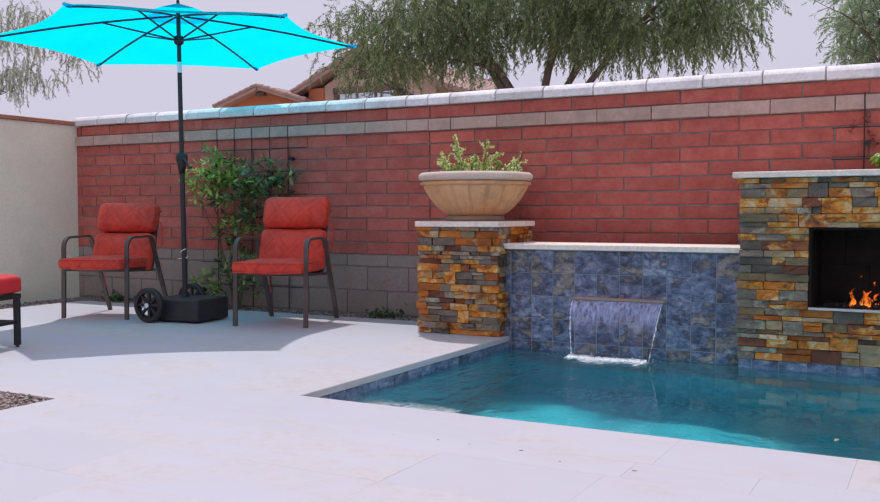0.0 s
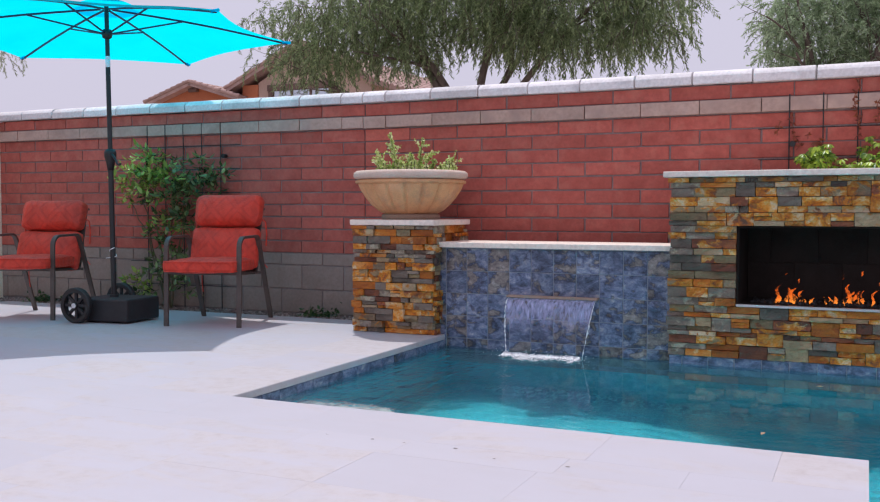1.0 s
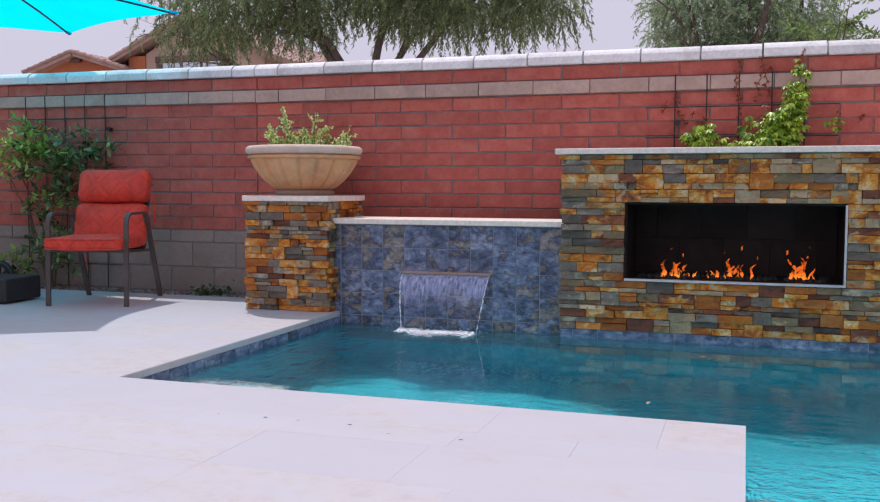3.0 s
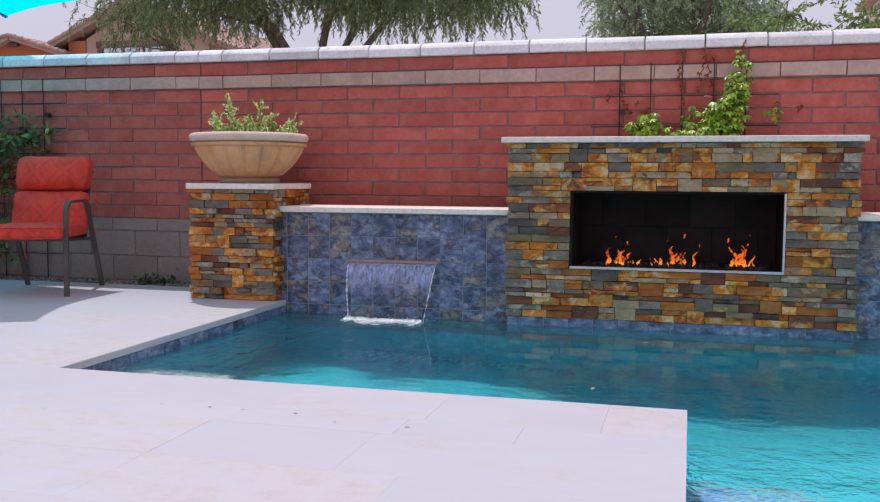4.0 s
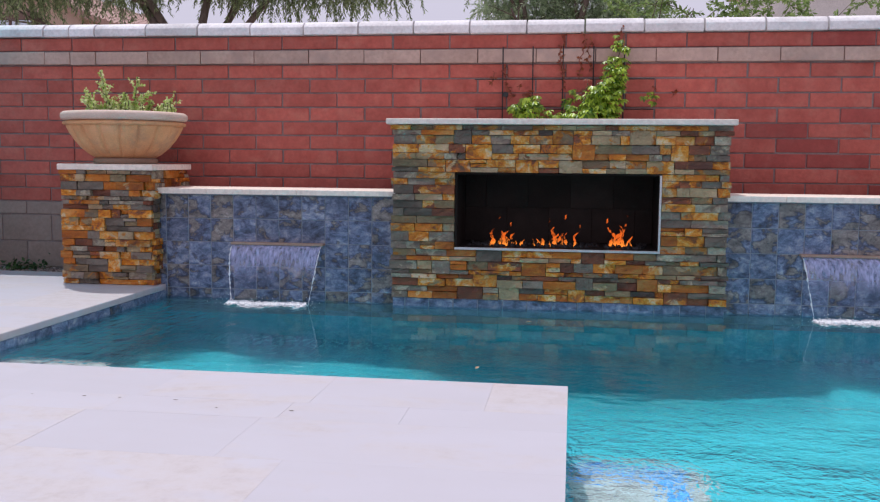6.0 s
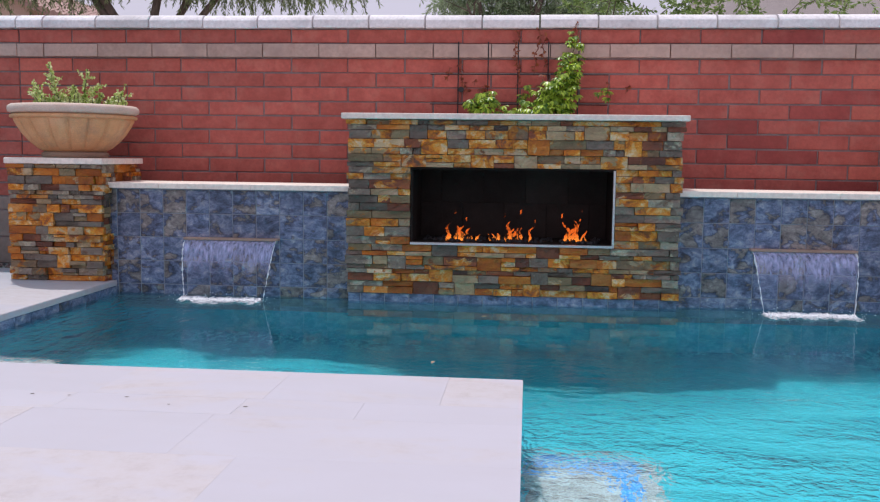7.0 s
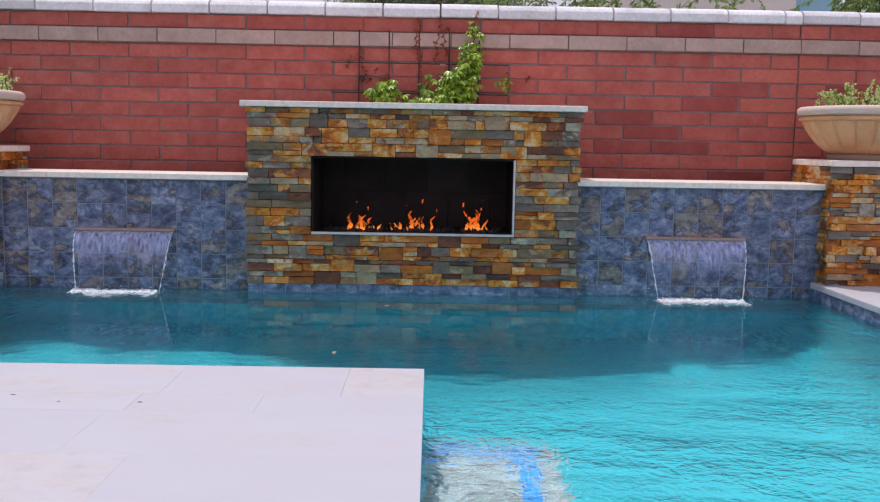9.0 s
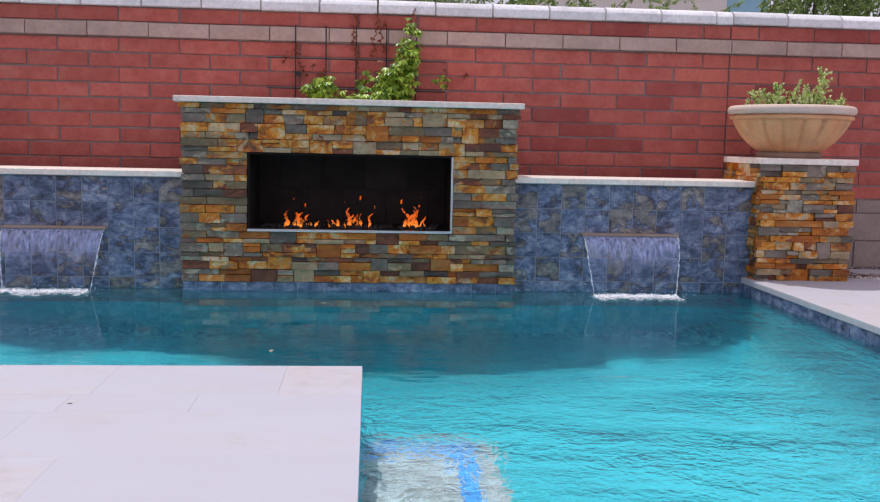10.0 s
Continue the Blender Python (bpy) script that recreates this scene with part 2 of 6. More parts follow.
def tile_material(name, brown=0.665):
    """Glazed tile like weathered slate: blue and violet sheets, brown shells with dark scalloped edges."""
    m, n, l, b = material(name, 0.3)
    vec = place_vector(n, l)
    info = n.new("ShaderNodeObjectInfo")
    veins = noise_node(n, l, vec, 13.0, 9.0, 0.72, (1, 1, 1.5))
    veins.node.inputs["Distortion"].default_value = 0.35
    blue = ramp_node(n, l, veins, [(0.32, (0.028, 0.038, 0.064)), (0.43, (0.080, 0.108, 0.190)), (0.51, (0.148, 0.180, 0.290)), (0.58, (0.245, 0.268, 0.370)), (0.67, (0.42, 0.42, 0.45))])
    earth = ramp_node(n, l, veins, [(0.34, (0.075, 0.060, 0.058)), (0.45, (0.165, 0.135, 0.122)), (0.55, (0.235, 0.195, 0.172)), (0.68, (0.36, 0.32, 0.30))])
    shell = noise_node(n, l, vec, 8.0, 7.0, 0.58, (1.0, 1.0, 1.35))
    shell.node.inputs["Distortion"].default_value = 0.4
    lean = n.new("ShaderNodeMath")
    lean.operation = "MULTIPLY_ADD"
    lean.inputs[1].default_value = 0.20
    l.new(info.outputs["Random"], lean.inputs[0])
    l.new(shell, lean.inputs[2])
    col = mix_node(n, l, blue, earth, ramp_node(n, l, lean.outputs[0], [(brown, (0, 0, 0)), (brown + 0.015, (0.92, 0.92, 0.92))]))
    col = mix_node(n, l, col, ramp_node(n, l, lean.outputs[0], [(brown - 0.065, (1, 1, 1)), (brown - 0.02, (0.45, 0.45, 0.52)), (brown + 0.002, (0.22, 0.22, 0.26)), (brown + 0.022, (0.70, 0.70, 0.70)), (brown + 0.065, (1.15, 1.15, 1.15))]), 0.85, "MULTIPLY")
    bed = noise_node(n, l, vec, 5.0, 5.0, 0.5, (1.0, 1.0, 1.6))
    bed.node.inputs["Distortion"].default_value = 0.7
    leaf_count = n.new("ShaderNodeMath")
    leaf_count.operation = "MULTIPLY"
    leaf_count.inputs[1].default_value = 15.0
    l.new(bed, leaf_count.inputs[0])
    strata = n.new("ShaderNodeMath")
    strata.operation = "PINGPONG"
    strata.inputs[1].default_value = 1.0
    l.new(leaf_count.outputs[0], strata.inputs[0])
    col = mix_node(n, l, col, ramp_node(n, l, strata.outputs[0], [(0.0, (0.50, 0.50, 0.54)), (0.16, (0.95, 0.95, 0.95)), (0.85, (1.05, 1.05, 1.05)), (1.0, (1.45, 1.42, 1.40))]), 0.5, "MULTIPLY")
    hsv = n.new("ShaderNodeHueSaturation")
    mr = n.new("ShaderNodeMapRange")
    mr.inputs["To Min"].default_value, mr.inputs["To Max"].default_value = 0.80, 1.15
    pick = n.new("ShaderNodeMath")
    pick.operation = "MULTIPLY"
    pick.inputs[1].default_value = 5.37
    part_of = n.new("ShaderNodeMath")
    part_of.operation = "FRACT"
    l.new(info.outputs["Random"], pick.inputs[0])
    l.new(pick.outputs[0], part_of.inputs[0])
    l.new(part_of.outputs[0], mr.inputs["Value"])
    l.new(mr.outputs["Result"], hsv.inputs["Value"])
    l.new(col, hsv.inputs["Color"])
    l.new(hsv.outputs["Color"], b.inputs["Base Color"])
    bump_node(n, l, veins, b, 0.35, 0.005)
    return m


M_TILE = tile_material("blue_slate_tile")
M_BANDTILE = tile_material("blue_waterline_tile", 0.80)
M_TILEGROUT = surf("tile_grout", [(0.3, (0.24, 0.25, 0.295)), (0.7, (0.33, 0.34, 0.385))], 8, 0.9, 150)


# pebbles: strength of the bright specks that paint caustic sparkle.
def plaster_material(name, pebbles):
    m, n, l, b = material(name, 0.8)
    vec = place_vector(n, l, False)
    col = ramp_node(n, l, noise_node(n, l, vec, 2.0, 5.0), [(0.3, (0.030, 0.410, 0.495)), (0.7, (0.044, 0.475, 0.560))])
    # mottle and specks put the light flecks of rippling water into the colour
    mottle = noise_node(n, l, vec, 8.0, 6.0, 0.7, (1.6, 0.8, 1.0))
    mottle.node.inputs["Distortion"].default_value = 1.2
    col = mix_node(n, l, col, ramp_node(n, l, mottle, [(0.36, (0.55, 0.68, 0.74)), (0.5, (0.95, 0.97, 1.0)), (0.62, (2.4, 1.35, 1.25))]), 0.34, "MULTIPLY")
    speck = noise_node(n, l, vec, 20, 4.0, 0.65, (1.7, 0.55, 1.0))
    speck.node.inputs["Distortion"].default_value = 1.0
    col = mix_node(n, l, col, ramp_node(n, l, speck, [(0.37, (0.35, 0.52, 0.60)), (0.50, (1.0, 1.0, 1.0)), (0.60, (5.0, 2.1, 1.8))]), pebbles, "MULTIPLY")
    l.new(col, b.inputs["Base Color"])
    bump_node(n, l, speck, b, 0.4, 0.006)
    return m


M_PLASTER = plaster_material("pebble_plaster_painted_caustics", 0.6)
# same plaster for the shaded walls, with hardly any painted sparkle
M_WALLPLASTER = plaster_material("aqua_wall_plaster", 0.12)
M_STEP = surf("pale_pebble_step", [(0.36, (0.40, 0.27, 0.26)), (0.5, (0.76, 0.50, 0.50)), (0.62, (0.95, 0.72, 0.72))], 22, 0.8, 60, 0.5, 0.006)
M_BLUEMOSAIC = surf("cobalt_mosaic", [(0.40, (0.03, 0.12, 0.42)), (0.5, (0.06, 0.34, 0.85)), (0.60, (0.40, 0.66, 1.0))], 34, 0.3, 60, 0.2, 0.003, vary=0.3)


def water_material():
    """Clear tinted water with low ripples, livelier towards the open near side."""
    m, n, l, b = material("pool_water", 0.0)
    n.remove(b)
    place = place_vector(n, l, False)
    turn = n.new("ShaderNodeMapping")
    turn.inputs["Rotation"].default_value = (0, 0, radians(10))
    l.new(place, turn.inputs["Vector"])
    vec = turn.outputs["Vector"]
    a = noise_node(n, l, vec, 3.0, 2.0, 0.5, (0.6, 1.6, 1.0))
    c = noise_node(n, l, vec, 9.0, 3.0, 0.55, (1.3, 0.9, 1.0))
    e = noise_node(n, l, vec, 42.0, 2.0, 0.5, (0.9, 0.9, 1.0))
    c.node.inputs["Distortion"].default_value = 0.6
    s0 = n.new("ShaderNodeMath")
    s0.operation = "MULTIPLY_ADD"
    s0.inputs[1].default_value = 0.30
    calm = n.new("ShaderNodeMath")
    calm.operation = "MULTIPLY"
    calm.inputs[1].default_value = 0.6
    l.new(a, calm.inputs[0])
    l.new(e, s0.inputs[0])
    l.new(calm.outputs[0], s0.inputs[2])
    s = n.new("ShaderNodeMath")
    s.operation = "MULTIPLY_ADD"
    s.inputs[1].default_value = 0.45
    l.new(c, s.inputs[0])
    l.new(s0.outputs[0], s.inputs[2])
    sep = n.new("ShaderNodeSeparateXYZ")
    l.new(place, sep.inputs[0])
    wind = n.new("ShaderNodeMapRange")
    wind.inputs["From Min"].default_value, wind.inputs["From Max"].default_value = -2.1, -3.7
    wind.inputs["To Min"].default_value, wind.inputs["To Max"].default_value = 0.018, 0.9
    l.new(sep.outputs["Y"], wind.inputs["Value"])
    lap = n.new("ShaderNodeMapRange")
    lap.inputs["From Min"].default_value, lap.inputs["From Max"].default_value = 2.1, 1.3
    lap.inputs["To Min"].default_value, lap.inputs["To Max"].default_value = 0.0, 0.55
    l.new(sep.outputs["X"], lap.inputs["Value"])
    lap2 = n.new("ShaderNodeMapRange")
    lap2.inputs["From Min"].default_value, lap2.inputs["From Max"].default_value = 5.5, 6.1
    lap2.inputs["To Min"].default_value, lap2.inputs["To Max"].default_value = 0.0, 0.8
    l.new(sep.outputs["X"], lap2.inputs["Value"])
    total = n.new("ShaderNodeMath")
    l.new(lap.outputs["Result"], total.inputs[0])
    l.new(lap2.outputs["Result"], total.inputs[1])
    total2 = n.new("ShaderNodeMath")
    l.new(total.outputs[0], total2.inputs[0])
    l.new(wind.outputs["Result"], total2.inputs[1])
    k0 = n.new("ShaderNodeMath")
    k0.operation = "MULTIPLY"
    gust = n.new("ShaderNodeMapRange")
    gust.inputs["From Min"].default_value, gust.inputs["From Max"].default_value = 0.36, 0.64
    gust.inputs["To Min"].default_value, gust.inputs["To Max"].default_value = 0.45, 1.4
    l.new(noise_node(n, l, place, 1.5, 3.0, 0.55, (0.8, 1.5, 1.0)), gust.inputs["Value"])
    blown = n.new("ShaderNodeMath")
    blown.operation = "MULTIPLY"
    l.new(s.outputs[0], blown.inputs[0])
    l.new(gust.outputs["Result"], blown.inputs[1])
    l.new(blown.outputs[0], k0.inputs[0])
    l.new(total2.outputs[0], k0.inputs[1])
    along = noise_node(n, l, place, 7.0, 2.0, 0.5, (2.0, 0.55, 1.0))
    lapping = n.new("ShaderNodeMath")
    lapping.operation = "MULTIPLY"
    l.new(along, lapping.inputs[0])
    l.new(total.outputs[0], lapping.inputs[1])
    k = n.new("ShaderNodeMath")
    k.operation = "MULTIPLY_ADD"
    k.inputs[1].default_value = 1.5
    l.new(lapping.outputs[0], k.inputs[0])
    l.new(k0.outputs[0], k.inputs[2])
    bp = n.new("ShaderNodeBump")
    bp.inputs["Strength"].default_value = 0.60
    bp.inputs["Distance"].default_value = 0.06
    l.new(k.outputs[0], bp.inputs["Height"])
    under = n.new("ShaderNodeBsdfRefraction")
    under.inputs["Color"].default_value = (0.62, 0.97, 1.0, 1)
    under.inputs["IOR"].default_value = 1.33
    under.inputs["Roughness"].default_value = 0.0
    gloss = n.new("ShaderNodeBsdfGlossy")
    gloss.inputs["Roughness"].default_value = 0.01
    fres = n.new("ShaderNodeFresnel")
    fres.inputs["IOR"].default_value = 1.45
    mix = n.new("ShaderNodeMixShader")
    for node in (under, gloss, fres):
        l.new(bp.outputs["Normal"], node.inputs["Normal"])
    l.new(fres.outputs["Fac"], mix.inputs[0])
    l.new(under.outputs[0], mix.inputs[1])
    l.new(gloss.outputs[0], mix.inputs[2])
    l.new(mix.outputs[0], n["Material Output"].inputs["Surface"])
    return m


M_WATER = water_material()
M_STEEL = surf("brushed_steel", [(0.3, (0.55, 0.55, 0.56)), (0.7, (0.68, 0.68, 0.69))], 20, 0.32, 200, 0.1, 0.001, metal=1.0)
M_FIREBOX = surf("black_firebox", [(0.3, (0.018, 0.0135, 0.012)), (0.7, (0.032, 0.024, 0.021))], 6, 0.75, 120, 0.3, 0.003, vary=0.2)
M_FIREBOX.node_tree.nodes["Principled BSDF"].inputs["Specular IOR Level"].default_value = 0.15
M_COPPER = surf("tan_spillway_lip", [(0.3, (0.36, 0.23, 0.17)), (0.7, (0.46, 0.31, 0.24))], 12, 0.5, 120, 0.2, 0.002)


# ---- building helpers ----
def mesh_of(name, bm, mat=None, smooth=False):
    me = bpy.data.meshes.new(name)
    if name != "water":
        bmesh.ops.recalc_face_normals(bm, faces=bm.faces[:])
    bm.to_mesh(me)
    bm.free()
    if mat:
        me.materials.append(mat)
    if smooth:
        me.polygons.foreach_set("use_smooth", [True] * len(me.polygons))
    return me


def part(name, bm, mat, parent, label="", smooth=False):
    ob = new(name, mesh_of(name, bm, mat, smooth))
    ob.parent = parent
    if label:
        ob["label"] = label
    return ob


def thing(name, label, category, m=None, group="", kind="", bm=None, mat=None, smooth=False):
    ob = new(name, mesh_of(name, bm, mat, smooth) if bm else None)
    if m is not None:
        ob.matrix_basis = m
    return tagged(ob, label, category, group, kind)


def piece(name, me, parent, x, y, z, scale=None, rz=0.0):
    ob = new(name, me)
    ob.parent = parent
    ob.location = (x, y, z)
    if scale:
        ob.scale = scale
    if rz:
        ob.rotation_euler[2] = rz
    return ob


def add_box(bm, x0, x1, y0, y1, z0, z1, bevel=0.0, seg=1, m=None):
    """A box between the given limits, its edges rounded by bevel."""
    r = bmesh.ops.create_cube(bm, size=1.0)
    vs = r["verts"]
    for v in vs:
        v.co = Vector(((x0 + x1) / 2 + v.co.x * (x1 - x0), (y0 + y1) / 2 + v.co.y * (y1 - y0), (z0 + z1) / 2 + v.co.z * (z1 - z0)))
    if bevel:
        es = list({e for v in vs for e in v.link_edges})
        made = bmesh.ops.bevel(bm, geom=es, offset=bevel, segments=seg, profile=0.5, affect="EDGES")
        vs = list({v for f in made["faces"] for v in f.verts} | {v for v in vs if v.is_valid})
    if m is not None:
        bmesh.ops.transform(bm, matrix=m, verts=vs)
    return vs


def boxes(*args, bevel=0.0, seg=1):
    bm = bmesh.new()
    for a in args:
        add_box(bm, *a, bevel=bevel, seg=seg)
    return bm


def add_tube(bm, pts, radius, sides=8, closed_ends=True):
    """A round bar along the points; radius may be a list."""
    pts = [Vector(p) for p in pts]
    rad = radius if isinstance(radius, (list, tuple)) else [radius] * len(pts)
    rings, ref = [], None
    for i, p in enumerate(pts):
        d = (pts[min(i + 1, len(pts) - 1)] - pts[max(i - 1, 0)]).normalized()
        if ref is None:
            ref = Vector((0, 0, 1)) if abs(d.z) < 0.9 else Vector((1, 0, 0))
        u = d.cross(ref).normalized()
        v = u.cross(d).normalized()
        ref = v
        rings.append([bm.verts.new(p + rad[i] * (math.cos(2 * math.pi * k / sides) * u + math.sin(2 * math.pi * k / sides) * v)) for k in range(sides)])
    for a, b in zip(rings, rings[1:]):
        for k in range(sides):
            bm.faces.new((a[k], a[(k + 1) % sides], b[(k + 1) % sides], b[k]))
    if closed_ends:
        bm.faces.new(rings[0])
        bm.faces.new(rings[-1][::-1])


def add_lathe(bm, profile, sides=32, cx=0.0, cy=0.0, flute=None):
    """A turned form: profile of (radius, height). flute(i, angle) scales the radius."""
    rings = []
    for i, (r, z) in enumerate(profile):
        ring = []
        for k in range(sides):
            a = 2 * math.pi * k / sides
            q = r * (flute(i, a) if flute else 1.0)
            ring.append(bm.verts.new((cx + q * math.cos(a), cy + q * math.sin(a), z)))
        rings.append(ring)
    for a, b in zip(rings, rings[1:]):
        for k in range(sides):
            bm.faces.new((a[k], a[(k + 1) % sides], b[(k + 1) % sides], b[k]))
    bm.faces.new(rings[0][::-1])
    bm.faces.new(rings[-1])


BLOCKS = {}


def block_mesh(w, d, h, c, mat, face="-y"):
    """A block with a chamfered show face. Its origin is the middle of that face; face is -y, +x, -x or +z."""
    key = (round(w, 3), round(d, 3), round(h, 3), c, mat.name, face)
    if key not in BLOCKS:
        vs = []
        for inset, depth in ((0, d), (0, c), (c, 0)):
            a, b = w / 2 - inset, h / 2 - inset
            for u, v in ((-a, -b), (a, -b), (a, b), (-a, b)):
                vs.append({"-y": (u, depth, v), "+x": (-depth, u, v), "-x": (depth, -u, v), "+z": (u, v, -depth)}[face])
        fs = [(3, 2, 1, 0)] + [(k + 4 * r, (k + 1) % 4 + 4 * r, (k + 1) % 4 + 4 * r + 4, k + 4 * r + 4) for r in (0, 1) for k in range(4)] + [(8, 9, 10, 11)]
        me = bpy.data.meshes.new("piece")
        me.from_pydata(vs, [], fs)
        me.materials.append(mat)
        BLOCKS[key] = me
    return BLOCKS[key]


def spans(x0, x1, start, step, least=0.06):
    """Stretches between x0 and x1 cut at start + k * step."""
    k = math.ceil((x0 + least - start) / step)
    cuts = [x0]
    while start + k * step < x1 - least:
        cuts.append(start + k * step)
        k += 1
    return list(zip(cuts, cuts[1:] + [x1]))


# ---- ground and pool ----
POOL_X0, POOL_X1, POOL_Y0, POOL_Y1 = 1.030, 6.186, -3.145, -0.72
ARM_X, POOL_NEAR = 3.724, -5.9
WATER, FLOOR = -0.085, -1.60

bm = bmesh.new()
FAR = 400
for x0, x1, y0, y1 in ((-FAR, FAR, 0.2, FAR), (-FAR, POOL_X0 - 0.1, -FAR, 0.2), (POOL_X1 + 0.1, FAR, -FAR, 0.2),
                       (POOL_X0 - 0.1, POOL_X1 + 0.1, -FAR, POOL_NEAR - 0.1), (POOL_X0 - 0.1, ARM_X - 0.1, POOL_NEAR - 0.1, POOL_Y0 - 0.1),
                       (POOL_X0 - 0.1, POOL_X1 + 0.1, POOL_Y1 + 0.1, 0.2)):
    q = [bm.verts.new((x, y, -0.08)) for x, y in ((x0, y0), (x1, y0), (x1, y1), (x0, y1))]
    bm.faces.new(q)
thing("ground", "bare brown desert soil round the yard", "ground", kind="structure", bm=bm, mat=M_SOIL)

basin = thing("pool_basin", "aqua pebble plaster swimming pool basin, caustic sparkle painted into its floor", "pool", kind="structure", bm=boxes(
    (POOL_X0 - 0.12, POOL_X0, POOL_Y0, POOL_Y1, FLOOR, -0.05), (POOL_X1, POOL_X1 + 0.12, POOL_NEAR, POOL_Y1, FLOOR, -0.05),
    (POOL_X0 - 0.12, POOL_X1 + 0.12, POOL_Y1, POOL_Y1 + 0.12, FLOOR, -0.05), (POOL_X0 - 0.12, ARM_X, POOL_Y0 - 0.12, POOL_Y0, FLOOR, -0.05),
    (ARM_X - 0.12, ARM_X, POOL_NEAR, POOL_Y0 - 0.12, FLOOR, -0.05), (ARM_X - 0.12, POOL_X1 + 0.12, POOL_NEAR - 0.12, POOL_NEAR, FLOOR, -0.05)), mat=M_WALLPLASTER)

bm = bmesh.new()
prof = [(POOL_X0 - 0.1, -1.20), (2.1, -1.27), (2.7, -1.36), (3.2, -1.46), (4.0, -1.50), (4.6, -1.44), (5.2, -1.37), (5.7, -1.31), (5.98, -1.20), (6.09, -1.00), (6.14, -0.72), (6.17, -0.40), (POOL_X1 + 0.02, -0.22)]
for (xa, za), (xb, zb) in zip(prof, prof[1:]):
    bm.faces.new([bm.verts.new(p) for p in ((xa, POOL_NEAR - 0.1, za), (xb, POOL_NEAR - 0.1, zb), (xb, POOL_Y1 + 0.1, zb), (xa, POOL_Y1 + 0.1, za))])
bmesh.ops.remove_doubles(bm, verts=bm.verts[:], dist=0.001)
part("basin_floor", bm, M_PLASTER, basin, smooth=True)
bm = bmesh.new()
for x0, x1, y0, y1 in ((POOL_X0, POOL_X1, POOL_Y0, POOL_Y1), (ARM_X, POOL_X1, POOL_NEAR, POOL_Y0)):
    bm.faces.new([bm.verts.new((x, y, WATER)) for x, y in ((x0, y0), (x1, y0), (x1, y1), (x0, y1))])
bm.normal_update()
for f in bm.faces:
    if f.normal.z < 0:
        f.normal_flip()
water = thing("water", "clear rippled turquoise pool water", "water", kind="structure", bm=bm, mat=M_WATER)
water.visible_shadow = False

# ---- block walls ----
PITCH, COURSE, BAND = 0.4064, 0.1016, 1.53


def block_wall(name, x0, x1, shift, seed, drop=(0.0, 0.0)):
    """Courses of split block; drop is how far the courses sink at x0 and at x1."""
    rng = random.Random(seed)
    sink = lambda x: drop[0] + (drop[1] - drop[0]) * (x - x0) / (x1 - x0)
    wall = thing(name, "red block garden wall with taupe band, grey base and pale cap", "wall", kind="structure",
                 bm=boxes((x0 + 0.002, x1 - 0.002, 0.0065, 0.19, -0.1, BAND + 2 * COURSE - 0.012)), mat=M_MORTAR)
    rows = [(BAND, COURSE, M_TAUPE, 0.0, -0.028), (BAND + COURSE, COURSE, M_RED, 0.5, 0.0)]
    rows += [(BAND - COURSE * (k + 1), COURSE, M_RED, 0.5 if k % 2 == 0 else 0.0, 0.0) for k in range(10)]
    red = BAND - 10 * COURSE
    rows += [(red - COURSE, COURSE, M_GREY, 0.5, 0.0), (red - 3 * COURSE, 2 * COURSE, M_GREY, 0.0, 0.0), (red - 5 * COURSE, 2 * COURSE, M_GREY, 0.5, 0.0)]
    for z, h, mat, half, out in rows:
        for a, b in spans(x0, x1, shift + half * PITCH, PITCH):
            use = mat
            if mat is M_RED:
                pick = rng.random()
                if x0 > -1 and a > 4.6 and pick < 0.22:
                    use = M_DARKRED
                elif (a < x0 + 0.1 and x0 > -1) or (b > x1 - 0.1 and x1 > 0):
                    use = M_LIGHTRED if pick < 0.8 else M_RED
            piece("brick", block_mesh(b - a - (rng.choice((0.0085, 0.010, 0.0125)) if out == 0.0 else 0.0055), 0.06, h - rng.choice((0.0085, 0.010, 0.0125)), 0.003, use), wall, (a + b) / 2 + rng.uniform(-0.0015, 0.0015), out - 0.001 - rng.random() * 0.003, z + h / 2 - sink((a + b) / 2) + rng.uniform(-0.0015, 0.0015))
    z0 = BAND + 2 * COURSE
    for a, b in spans(x0, x1, shift, 0.398):
        piece("cap_block", cap_mesh(b - a - 0.013), wall, (a + b) / 2, rng.uniform(-0.003, 0.003), z0 + 0.003 - sink((a + b) / 2) + rng.uniform(-0.002, 0.002))
    return wall


CAPS = {}


def cap_mesh(w):
    """Wall cap with a rounded top front and a small overhang."""
    key = round(w, 3)
    if key not in CAPS:
        prof = [(-0.037, 0), (-0.042, 0.005), (-0.043, 0.052), (-0.040, 0.058), (-0.026, 0.074), (-0.006, 0.088), (0.03, 0.097), (0.10, 0.100), (0.19, 0.094), (0.232, 0.058), (0.236, 0.0)]
        vs = [(s * w / 2, y, z) for s in (-1, 1) for y, z in prof]
        n = len(prof)
        me = bpy.data.meshes.new("cap_block")
        me.from_pydata(vs, [], [(k, (k + 1) % n, n + (k + 1) % n, n + k) for k in range(n)] + [tuple(range(n))[::-1], tuple(range(n, 2 * n))])
        me.materials.append(M_CAP)
        CAPS[key] = me
    return CAPS[key]


block_wall("wall_1", -4.15, 0.0, -0.203, 1, (-0.008, 0.012))
block_wall("wall_2", 0.0, 6.295, 0.203, 2, (0.012, 0.013))
block_wall("wall_3", 6.295, 11.0, 6.295, 3, (0.013, 0.016))

